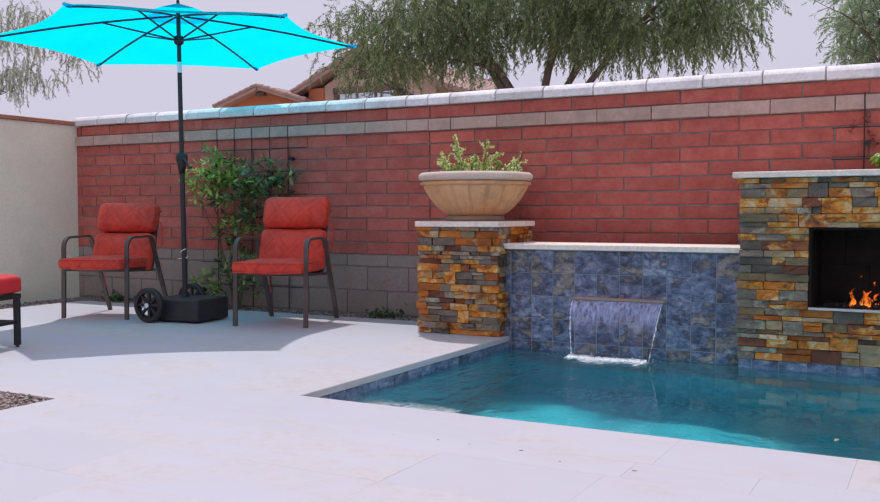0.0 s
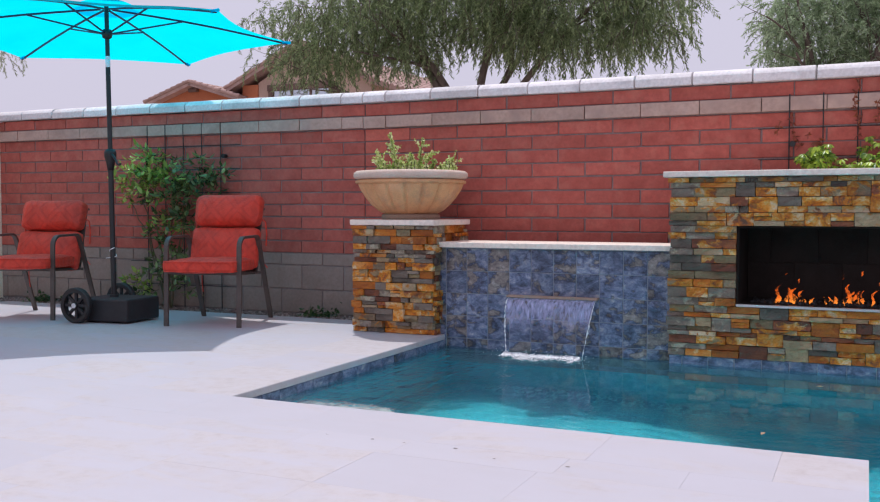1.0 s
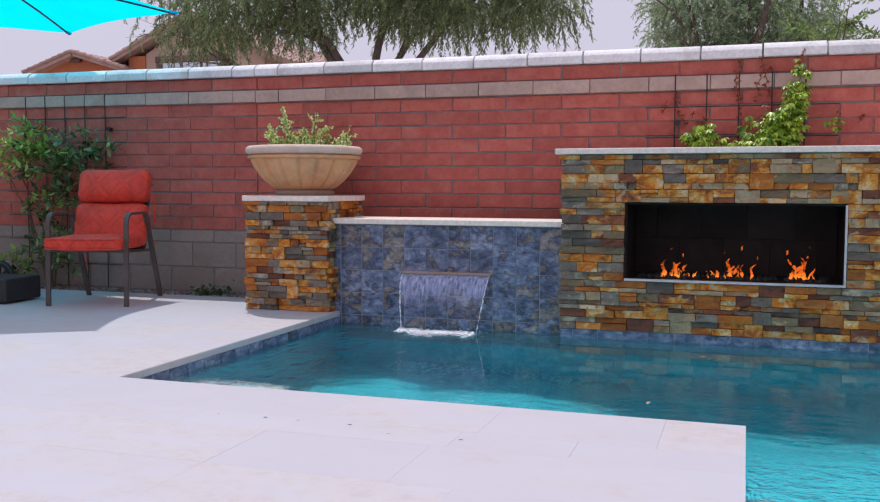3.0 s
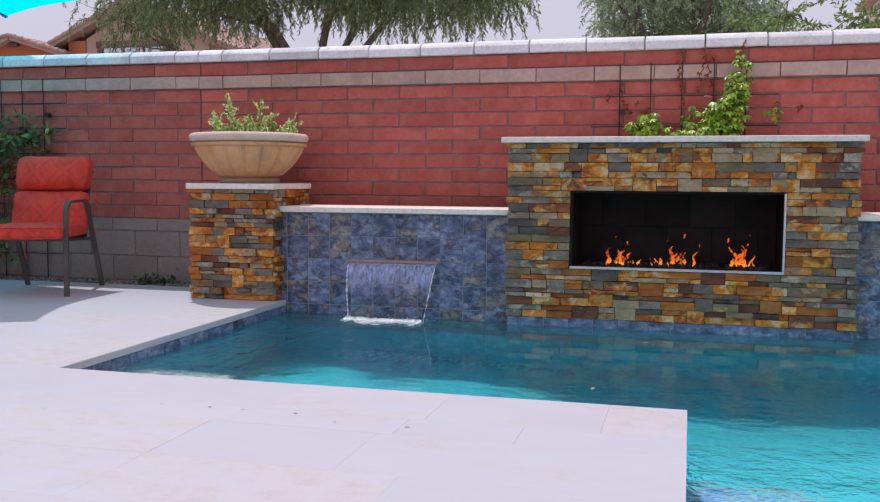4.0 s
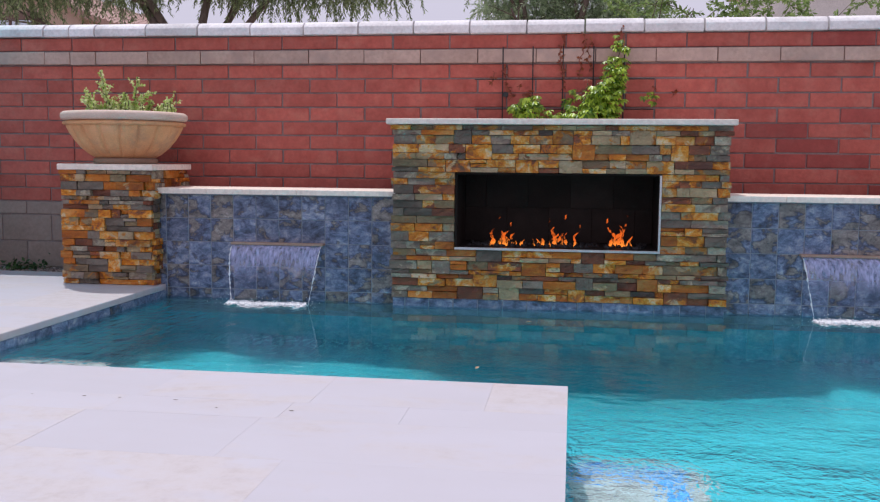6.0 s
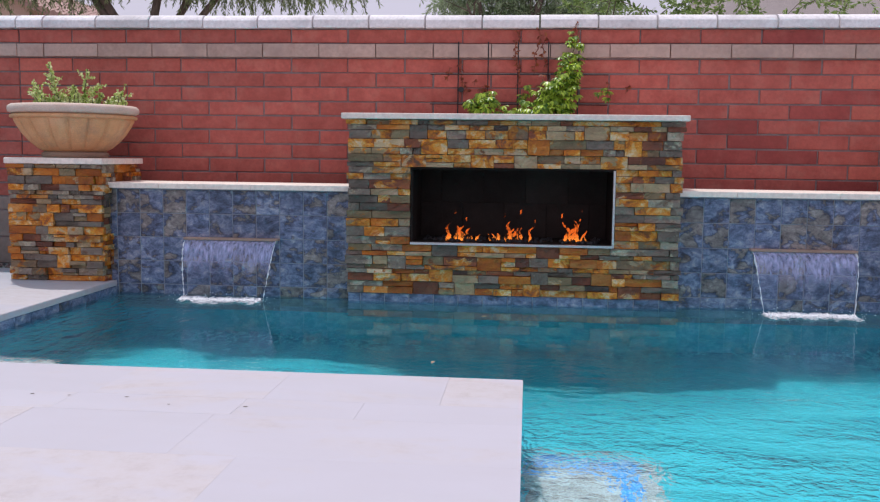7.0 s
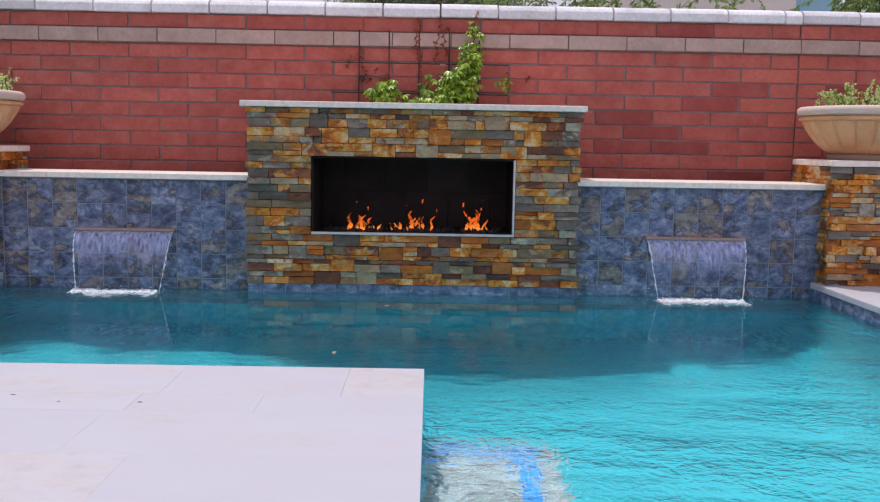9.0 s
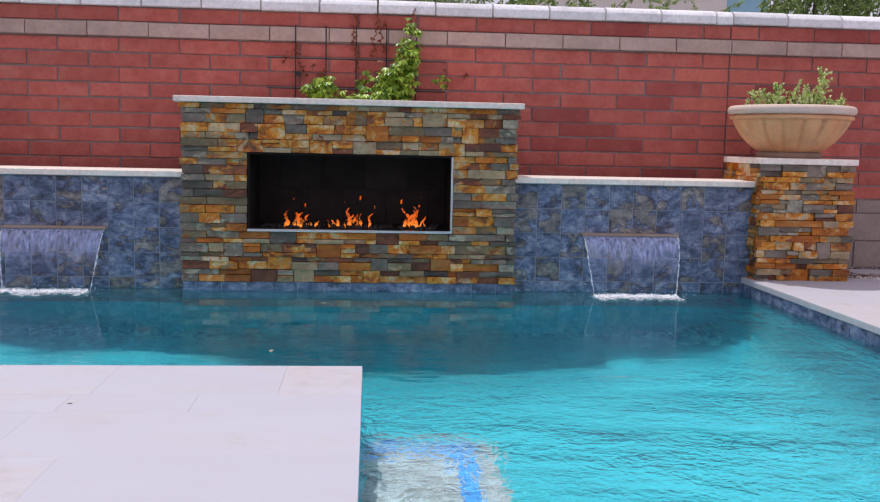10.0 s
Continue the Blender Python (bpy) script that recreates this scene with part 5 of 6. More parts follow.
vine("climbing_vine", "leafy green climbing vine on the trellis behind the chairs", [
    (M_VINELIT, -2.02, -0.20, 1.33, 0.10, 0.07, 0.12, 12), (M_VINELIT, -2.10, -0.24, 1.12, 0.20, 0.08, 0.12, 26), (M_VINELIT, -1.86, -0.22, 1.10, 0.16, 0.08, 0.12, 14), (M_VINE, -1.98, -0.16, 1.18, 0.14, 0.08, 0.16, 12),
    (M_VINE, -1.90, -0.20, 1.00, 0.22, 0.10, 0.14, 21), (M_VINE, -1.50, -0.16, 1.18, 0.20, 0.08, 0.10, 27), (M_VINE, -1.66, -0.18, 1.02, 0.22, 0.10, 0.12, 21), (M_VINE, -1.68, -0.18, 0.82, 0.18, 0.10, 0.12, 18),
    (M_VINELIT, -1.92, -0.20, 0.74, 0.12, 0.08, 0.06, 8), (M_VINE, -1.95, -0.16, 0.66, 0.14, 0.08, 0.12, 12), (M_VINE, -1.78, -0.16, 0.50, 0.12, 0.08, 0.14, 8),
    (M_VINELIT, -2.18, -0.22, 0.20, 0.14, 0.08, 0.08, 9), (M_VINE, -2.00, -0.18, 0.24, 0.16, 0.08, 0.14, 14), (M_VINE, -1.66, -0.16, 0.24, 0.10, 0.06, 0.14, 8)],
    31, (0.052, 0.088), [[(-1.95, -0.12, 0), (-2.0, -0.14, 0.5), (-2.08, -0.12, 1.0), (-2.05, -0.1, 1.4)], [(-1.9, -0.12, 0), (-1.8, -0.13, 0.6), (-1.6, -0.12, 1.1)],
                         [(-1.98, -0.12, 0), (-2.1, -0.16, 0.6), (-2.35, -0.2, 1.05)], [(-1.93, -0.1, 0), (-1.92, -0.1, 0.6), (-1.85, -0.1, 1.2)], [(-1.97, -0.14, 0), (-1.75, -0.15, 0.5), (-1.7, -0.14, 1.0)], [(-1.94, -0.12, 0), (-2.05, -0.13, 0.4), (-2.18, -0.15, 0.95), (-2.2, -0.15, 1.25)]])
vine("creeper", "bright green creeper climbing behind the fireplace mantel", [
    (M_CREEPER, 3.84, -0.20, 1.17, 0.20, 0.10, 0.09, 130), (M_CREEPER, 3.91, -0.18, 1.29, 0.15, 0.08, 0.12, 105), (M_CREEPER, 3.98, -0.14, 1.42, 0.09, 0.07, 0.13, 60), (M_CREEPER, 4.02, -0.10, 1.54, 0.06, 0.04, 0.11, 26), (M_CREEPER, 4.01, -0.08, 1.66, 0.03, 0.03, 0.07, 9), (M_REDLEAF, 3.40, -0.10, 1.29, 0.06, 0.04, 0.05, 5), (M_REDLEAF, 3.80, -0.14, 1.36, 0.05, 0.04, 0.05, 4),
    (M_CREEPER, 3.42, -0.16, 1.20, 0.13, 0.08, 0.10, 60), (M_CREEPER, 3.56, -0.17, 1.14, 0.08, 0.07, 0.06, 20), (M_CREEPER, 3.36, -0.12, 1.25, 0.05, 0.04, 0.04, 4), (M_CREEPER, 4.22, -0.12, 1.28, 0.10, 0.05, 0.05, 5), (M_CREEPER, 3.70, -0.10, 1.27, 0.04, 0.03, 0.09, 7)],
    32, (0.040, 0.062), [[(3.9, -0.12, 0.6), (3.92, -0.12, 1.2), (4.04, -0.08, 1.7)], [(3.45, -0.12, 0.6), (3.45, -0.12, 1.25)], [(3.85, -0.12, 0.9), (3.80, -0.2, 1.25), (3.82, -0.25, 1.36)]], True)
r = random.Random(55)
dry = thing("withered_creeper", "withered reddish creeper shoots on the wall", "plant", pose(0, 0, 0))
bm, leaves = bmesh.new(), []
for x, z0, z1 in ((3.62, 1.32, 1.70), (3.75, 1.40, 1.73), (3.84, 1.45, 1.66), (3.27, 1.26, 1.50), (3.34, 1.33, 1.36), (4.02, 1.62, 1.76), (4.28, 1.25, 1.36), (3.15, 1.36, 1.45), (4.38, 1.28, 1.33)):
    p = Vector((x, -0.035, z0))
    pts = [p.copy()]
    while p.z < z1 - 0.001:
        p = p + Vector((r.gauss(0, 0.012), 0, min(0.03, z1 - p.z)))
        pts.append(p.copy())
        for _ in range(4):
            d = rand_dir(r)
            if r.random() < 0.8:
                leaves.append((p, d, side_of(d, r), r.uniform(0.018, 0.042), r.uniform(0.012, 0.024)))
    add_tube(bm, pts, 0.0028, 5)
tagged(part("stem_mass", bm, M_TWIG, dry), kind="stuff")
leaf_cloud("leaves", M_REDLEAF, leaves, dry)

# low plants at the foot of the wall
def groundcover(x, y, w, seed):
    r = random.Random(seed)
    g = thing("groundcover", "low dark green groundcover plant at the wall's foot", "plant", pose(x, y, -0.04), group="low plants")
    leaves = []
    for k in range(150):
        p = Vector((r.gauss(0, w * 0.42), r.gauss(0, 0.05), abs(r.gauss(0, 0.035)) + 0.02))
        d = rand_dir(r, 0.3)
        leaves.append((p, d, side_of(d, r), r.uniform(0.03, 0.055), r.uniform(0.018, 0.03)))
    leaf_cloud("leaves", M_WEED, leaves, g)
    bm = bmesh.new()
    for k in range(14):
        add_tube(bm, [(r.gauss(0, 0.05), r.gauss(0, 0.02), 0), (r.gauss(0, w * 0.4), r.gauss(0, 0.04), 0.06)], 0.003, 5)
    tagged(part("stem_mass", bm, M_STEM, g), kind="stuff")


groundcover(-0.35, -0.14, 0.20, 71)
groundcover(-3.45, -0.14, 0.18, 72)

# ---- gravel beds ----
def gravel(name, label, rects, per, seed, size):
    r = random.Random(seed)
    bm = boxes(*[(x0, x1, y0, y1, -0.075, -0.016) for x0, x1, y0, y1 in rects])
    bed = thing(name, label, "gravel", kind="stuff", bm=bm, mat=M_GRAVEL)
    vs, fs = [], []
    for x0, x1, y0, y1 in rects:
        for k in range(int((x1 - x0) * (y1 - y0) * per)):
            a, c, e = (r.uniform(*size) for _ in range(3))
            p = (r.uniform(x0, x1), r.uniform(y0, y1), -0.014 + r.random() * 0.014)
            th = r.random() * 6.28
            ca, sa = math.cos(th), math.sin(th)
            k0 = len(vs)
            for dx, dy, dz in ((1, .3, 0), (-.2, 1, .1), (-1, -.2, 0), (.2, -1, -.1), (.15, .1, .8), (0, 0, -.8)):
                vs.append((p[0] + ca * dx * a - sa * dy * c, p[1] + sa * dx * a + ca * dy * c, p[2] + dz * e * 0.8))
            fs += [(k0, k0 + 1, k0 + 4), (k0 + 1, k0 + 2, k0 + 4), (k0 + 2, k0 + 3, k0 + 4), (k0 + 3, k0, k0 + 4), (k0 + 1, k0, k0 + 5), (k0 + 2, k0 + 1, k0 + 5), (k0 + 3, k0 + 2, k0 + 5), (k0, k0 + 3, k0 + 5)]
    me = bpy.data.meshes.new("pebbles")
    me.from_pydata(vs, [], fs)
    me.materials.append(M_PEBBLE)
    ob = new("pebbles", me)
    ob.parent = bed
    tagged(ob, kind="stuff")


def pebble_material():
    m, n, l, b = material("mixed_pebbles", 0.85)
    geo = n.new("ShaderNodeNewGeometry")
    col = ramp_node(n, l, geo.outputs["Random Per Island"], [(0.0, (0.10, 0.075, 0.07)), (0.35, (0.22, 0.16, 0.145)), (0.7, (0.34, 0.26, 0.24)), (1.0, (0.48, 0.40, 0.37))])
    grain = noise_node(n, l, place_vector(n, l, False), 150, 3.0)
    l.new(mix_node(n, l, col, ramp_node(n, l, grain, [(0.3, (0.75, 0.75, 0.75)), (0.7, (1.15, 1.15, 1.15))]), 0.7, "MULTIPLY"), b.inputs["Base Color"])
    bump_node(n, l, grain, b, 0.4, 0.004)
    return m


M_PEBBLE = pebble_material()
gravel("gravel", "brown gravel strip along the foot of the walls", [(-4.12, 0.95, -0.285, 0.0), (-4.12, -3.75, -3.0, -0.285)], 3200, 81, (0.006, 0.014))
gravel("gravel", "brown gravel bed cut into the paving", [(-1.4, 0.09, -4.6, -3.73)], 3000, 82, (0.007, 0.016))
gravel("gravel", "brown gravel strip behind the pool pillar", [(6.25, 9.5, -0.72, -0.38), (6.25, 7.15, -0.38, 0.0), (7.15, 9.5, -0.10, 0.0)], 2800, 83, (0.008, 0.017))
thing("pavement", "pale concrete strip in the gravel", "paving", kind="structure", bm=boxes((7.17, 10.5, -0.37, -0.11, -0.16, -0.002), bevel=0.006, seg=2), mat=M_COPING)

# small pits in the travertine
bm = bmesh.new()
for x, y, a in ((2.806, -3.652, 0.014), (2.545, -3.658, 0.009), (2.368, -3.586, 0.013), (2.162, -3.589, 0.009), (2.029, -3.589, 0.014), (1.835, -3.596, 0.008)):
    vs = []
    for k in range(9):
        th = 2 * math.pi * k / 9
        q = 0.50 * a * random.uniform(0.6, 1.1)
        vs.append(bm.verts.new((x + 1.3 * q * math.cos(th), y + 0.8 * q * math.sin(th), 0.0012)))
    bm.faces.new(vs)
tagged(part("pits", bm, M_PITS, d1, "dark open pits in the travertine"), kind="stuff")

# ---- underwater steps ----
def slab_outline(pts, z0, z1):
    bm = bmesh.new()
    lo = [bm.verts.new((x, y, z0)) for x, y in pts]
    hi = [bm.verts.new((x, y, z1)) for x, y in pts]
    bm.faces.new(hi)
    for k in range(len(pts)):
        bm.faces.new((lo[k], lo[(k + 1) % len(pts)], hi[(k + 1) % len(pts)], hi[k]))
    return bm


def round_rect(x0, x1, y0, y1, rad, corners):
    """Outline of a rectangle; corners of the set are rounded: ne, nw, se, sw."""
    out = []
    for key, cx, cy, a0 in (("sw", x0, y0, 180), ("se", x1, y0, 270), ("ne", x1, y1, 0), ("nw", x0, y1, 90)):
        if key in corners:
            mx, my = cx + (rad if "w" in key else -rad), cy + (rad if "s" in key else -rad)
            out += [(mx + rad * math.cos(radians(a0 + k * 15)), my + rad * math.sin(radians(a0 + k * 15))) for k in range(7)]
        else:
            out.append((cx, cy))
    return out


step = thing("pool_step", "pale pebble pool step edged with cobalt mosaic under water", "step", pose(0, 0, 0))
SX, SY, SZ = 4.17, -3.46, -0.36
part("tread", slab_outline(round_rect(ARM_X + 0.002, SX, POOL_NEAR, SY, 0.12, {"ne"}), FLOOR, SZ), M_STEP, step)
part("mosaic_band", boxes((ARM_X + 0.004, SX - 0.08, SY - 0.125, SY - 0.065, SZ, SZ + 0.004), (SX - 0.14, SX - 0.08, POOL_NEAR, SY - 0.125, SZ, SZ + 0.004)), M_BLUEMOSAIC, step, "cobalt glass mosaic band")
part("lower_tread", slab_outline(round_rect(SX, SX + 0.30, POOL_NEAR, SY + 0.0, 0.12, {"ne"}), FLOOR, -0.75), M_PLASTER, step)
thing("pool_bench", "pale plastered bench under water in the pool's corner", "bench", pose(0, 0, 0), bm=slab_outline(round_rect(POOL_X0 + 0.002, 1.58, POOL_Y0 + 0.002, -2.50, 0.10, {"ne"}), FLOOR, -0.30), mat=M_STEP)

# ---- patio umbrella ----
UX, UY = -1.66, -1.06
umb = thing("patio_umbrella", "open turquoise patio umbrella on a black crank pole", "umbrella", pose(UX, UY, 0, 0, -0.9, 0))
bm = bmesh.new()
add_tube(bm, [(0, 0, 0.17), (0, 0, 1.25)], 0.0205, 14)
part("lower_pole", bm, M_BLACK, umb)
bm = bmesh.new()
add_tube(bm, [(0, 0, 1.25), (0, 0, 1.98)], 0.018, 14)
part("upper_pole", bm, M_BLACK, umb)
bm = bmesh.new()
add_tube(bm, [(0, 0, 1.975), (0, 0, 2.06)], 0.0185, 14)
part("tilt_collar", bm, M_CHROME, umb, "bright steel tilt collar")
bm = bmesh.new()
add_tube(bm, [(0, 0, 2.06), (0, 0, 2.45)], 0.017, 14)
part("top_pole", bm, M_BLACK, umb)
bm = bmesh.new()
add_lathe(bm, [(0.024, 1.175), (0.034, 1.24), (0.046, 1.28), (0.046, 1.32), (0.036, 1.335), (0.022, 1.342)], 14)
crank = part("crank_box", bm, M_BLACK, umb, smooth=True)
bm = bmesh.new()
add_tube(bm, [(0.03, -0.02, 1.30), (0.07, -0.035, 1.275), (0.12, -0.05, 1.215), (0.135, -0.052, 1.212), (0.155, -0.055, 1.217)], [0.012, 0.010, 0.008, 0.010, 0.009], 8)
part("crank_handle", bm, M_BLACK, crank)
bm = bmesh.new()
add_tube(bm, [(0.026 * math.cos(a * 0.5), 0.026 * math.sin(a * 0.5), 0.50 + 0.006 * a) for a in range(13)], 0.004, 6)
add_tube(bm, [(0.026, 0, 0.50), (-0.045, -0.03, 0.49)], 0.004, 6)
part("cable_tie", bm, M_WHITETIE, umb, "white plastic tie round the pole")
R, RIM, APEX = 1.42, 2.235, 2.440
head = math.atan2(0.695, 0.72)
tips = [Vector((R * math.cos(head + k * math.pi / 3), R * math.sin(head + k * math.pi / 3), RIM + sag)) for k, sag in enumerate((0.0, -0.015, -0.015, -0.028, -0.025, -0.035))]
apex = Vector((0, 0, APEX))
bm = bmesh.new()
NU, NV = 10, 8
for k in range(6):
    a, b = tips[k], tips[(k + 1) % 6]
    grid = []
    for i in range(NU + 1):
        t = 0.10 + 0.90 * i / NU
        row = []
        for j in range(NV + 1):
            u = j / NV
            p = apex.lerp(a, t).lerp(apex.lerp(b, t), u)
            arch = math.sin(math.pi * u)
            p.z += 0.020 * math.sin(math.pi * t) - 0.035 * arch * t * (1 - 0.7 * t)
            inward = Vector((p.x, p.y, 0)) * (-0.085 * arch * t * t)
            row.append(bm.verts.new(p + inward + Vector((0, 0, 0.010 * arch * t * t))))
        grid.append(row)
    for i in range(NU):
        for j in range(NV):
            bm.faces.new((grid[i][j], grid[i][j + 1], grid[i + 1][j + 1], grid[i + 1][j]))
bmesh.ops.remove_doubles(bm, verts=bm.verts[:], dist=0.0005)
canopy = part("canopy", bm, M_CANOPY, umb, "taut turquoise canvas canopy", smooth=True)
bm = bmesh.new()
ring = [bm.verts.new((0.27 * math.cos(head + k * math.pi / 3), 0.27 * math.sin(head + k * math.pi / 3), APEX - 0.002)) for k in range(6)]
top = bm.verts.new((0, 0, APEX + 0.085))
for k in range(6):
    bm.faces.new((ring[k], ring[(k + 1) % 6], top))
part("vent", bm, M_CANOPY, canopy, "small raised vent cap")
for k in range(6):
    bm = bmesh.new()
    tip = tips[k]
    pts = [apex.lerp(tip, t) + Vector((0, 0, 0.020 * math.sin(math.pi * t) - 0.016)) for t in (0.03, 0.2, 0.4, 0.6, 0.8, 0.99)]
    add_tube(bm, pts, 0.0085, 6)
    rib = part("rib", bm, M_NAVY, umb)
    bm = bmesh.new()
    add_tube(bm, [Vector((0, 0, 2.235)) + Vector((tip.x, tip.y, 0)).normalized() * 0.03, pts[2] + Vector((0, 0, -0.004))], 0.007, 6)
    part("strut", bm, M_NAVY, rib)
    bm = bmesh.new()
    add_tube(bm, [tip + Vector((0, 0, -0.012)) - (tip - apex).normalized() * 0.06, tip + (tip - apex).normalized() * 0.012], [0.014, 0.012], 8)
    part("pocket", bm, M_CANOPY, rib, "turquoise rib pocket")
bm = bmesh.new()
add_lathe(bm, [(0.022, 2.195), (0.036, 2.205), (0.040, 2.225), (0.040, 2.25), (0.030, 2.265), (0.020, 2.27)], 14)
part("hub", bm, M_BLACK, umb, smooth=True)
bm = bmesh.new()
add_tube(bm, [(0, 0, APEX + 0.08), (0, 0, APEX + 0.13)], [0.014, 0.008], 10)
part("finial", bm, M_BLACK, umb)

base = thing("umbrella_base", "black resin umbrella base with two transport wheels", "umbrella base", pose(UX + 0.02, UY, 0, 0, 0, 5))
part("body", boxes((-0.215, 0.255, -0.20, 0.20, 0.012, 0.185), bevel=0.014, seg=2), M_RESIN, base)
bm = bmesh.new()
add_tube(bm, [(-0.02, 0, 0.18), (-0.02, 0, 0.205)], 0.034, 14)
part("socket", bm, M_RESIN, base)
bm = bmesh.new()
add_tube(bm, [(-0.16, -0.29, 0.137), (-0.16, 0.29, 0.137)], 0.011, 8)
part("axle", bm, M_CHROME, base, "steel axle")
for s in (-1, 1):
    bm = bmesh.new()
    prof = [(0.100, -0.024), (0.128, -0.026), (0.137, -0.016), (0.137, 0.016), (0.128, 0.026), (0.100, 0.024)]
    n = 36
    rings = [[bm.verts.new((-0.16 + q * math.cos(2 * math.pi * k / n), s * 0.262 + y, 0.137 + q * math.sin(2 * math.pi * k / n))) for k in range(n)] for q, y in prof]
    for i in range(len(prof)):
        for k in range(n):
            bm.faces.new((rings[i][k], rings[i][(k + 1) % n], rings[(i + 1) % 6][(k + 1) % n], rings[(i + 1) % 6][k]))
    wheel = part("wheel", bm, M_TYRE, base, "black plastic wheel")
    bm = bmesh.new()
    for k in range(8):
        a = k * math.pi / 4
        m = Matrix.Translation((-0.16, s * 0.262, 0.137)) @ Matrix.Rotation(-a, 4, "Y")
        add_box(bm, 0.022, 0.104, -0.010, 0.010, -0.011, 0.011, 0.002, m=m)
    part("spokes", bm, M_RESIN, wheel)
    bm = bmesh.new()
    add_tube(bm, [(-0.16, s * 0.262 - 0.030, 0.137), (-0.16, s * 0.262 + 0.030, 0.137)], 0.025, 16)
    hub = part("hub", bm, M_RESIN, wheel)
    bm = bmesh.new()
    add_tube(bm, [(-0.16, s * 0.297, 0.137), (-0.16, s * 0.292, 0.137)], 0.019, 12)
    # white stands in for the bright reflection on the steel cap
    part("hub_cap", bm, M_WHITETIE, wheel, "steel axle cap, its bright reflection painted white")


# ---- lounge chairs ----
def flat_bar(bm, pts, wide, thick):
    """A flat bar bent in the y-z plane; wide is its width across x."""
    pts = [Vector(p) for p in pts]
    rings = []
    for i, p in enumerate(pts):
        d = (pts[min(i + 1, len(pts) - 1)] - pts[max(i - 1, 0)]).normalized()
        n = Vector((0, -d.z, d.y))
        rings.append([bm.verts.new(p + Vector((sx * wide / 2, 0, 0)) + n * sn * thick / 2) for sx, sn in ((-1, -1), (1, -1), (1, 1), (-1, 1))])
    for a, b in zip(rings, rings[1:]):
        for k in range(4):
            bm.faces.new((a[k], a[(k + 1) % 4], b[(k + 1) % 4], b[k]))
    bm.faces.new(rings[0])
    bm.faces.new(rings[-1][::-1])


def arc(cy, cz, rad, a0, a1, n=6):
    return [(cy + rad * math.cos(radians(a0 + (a1 - a0) * k / n)), cz + rad * math.sin(radians(a0 + (a1 - a0) * k / n))) for k in range(n + 1)]


def puff(x0, x1, y0, y1, z0, z1, swell, rad=0.03, m=None):
    """A filled cushion with rounded edges and bulging faces."""
    bm = bmesh.new()
    bmesh.ops.create_cube(bm, size=2.0)
    bmesh.ops.subdivide_edges(bm, edges=bm.edges[:], cuts=9, use_grid_fill=True)
    hx, hy, hz = (x1 - x0) / 2, (y1 - y0) / 2, (z1 - z0) / 2
    for v in bm.verts:
        u = v.co.copy()
        p = Vector((u.x * hx, u.y * hy, u.z * hz))
        q = Vector((max(-hx + rad, min(hx - rad, p.x)), max(-hy + rad, min(hy - rad, p.y)), max(-hz + rad, min(hz - rad, p.z))))
        off = p - q
        if off.length > 1e-6:
            p = q + off.normalized() * rad
        b = (1 - u.x ** 2) * (1 - u.z ** 2) if hy < min(hx, hz) else (1 - u.x ** 2) * (1 - u.y ** 2)
        if hy < min(hx, hz):
            p.y += math.copysign(swell * b, u.y) if abs(u.y) > 0.5 else 0
        else:
            p.z += math.copysign(swell * b, u.z) if abs(u.z) > 0.5 else 0
        p += Vector((1, 1, 1)) * 0.009 * noise.noise(p * 9 + Vector((x0 * 9, y0 * 7, z0 * 5)))
        v.co = p + Vector(((x0 + x1) / 2, (y0 + y1) / 2, (z0 + z1) / 2))
    if m is not None:
        bmesh.ops.transform(bm, matrix=m, verts=bm.verts[:])
    return bm


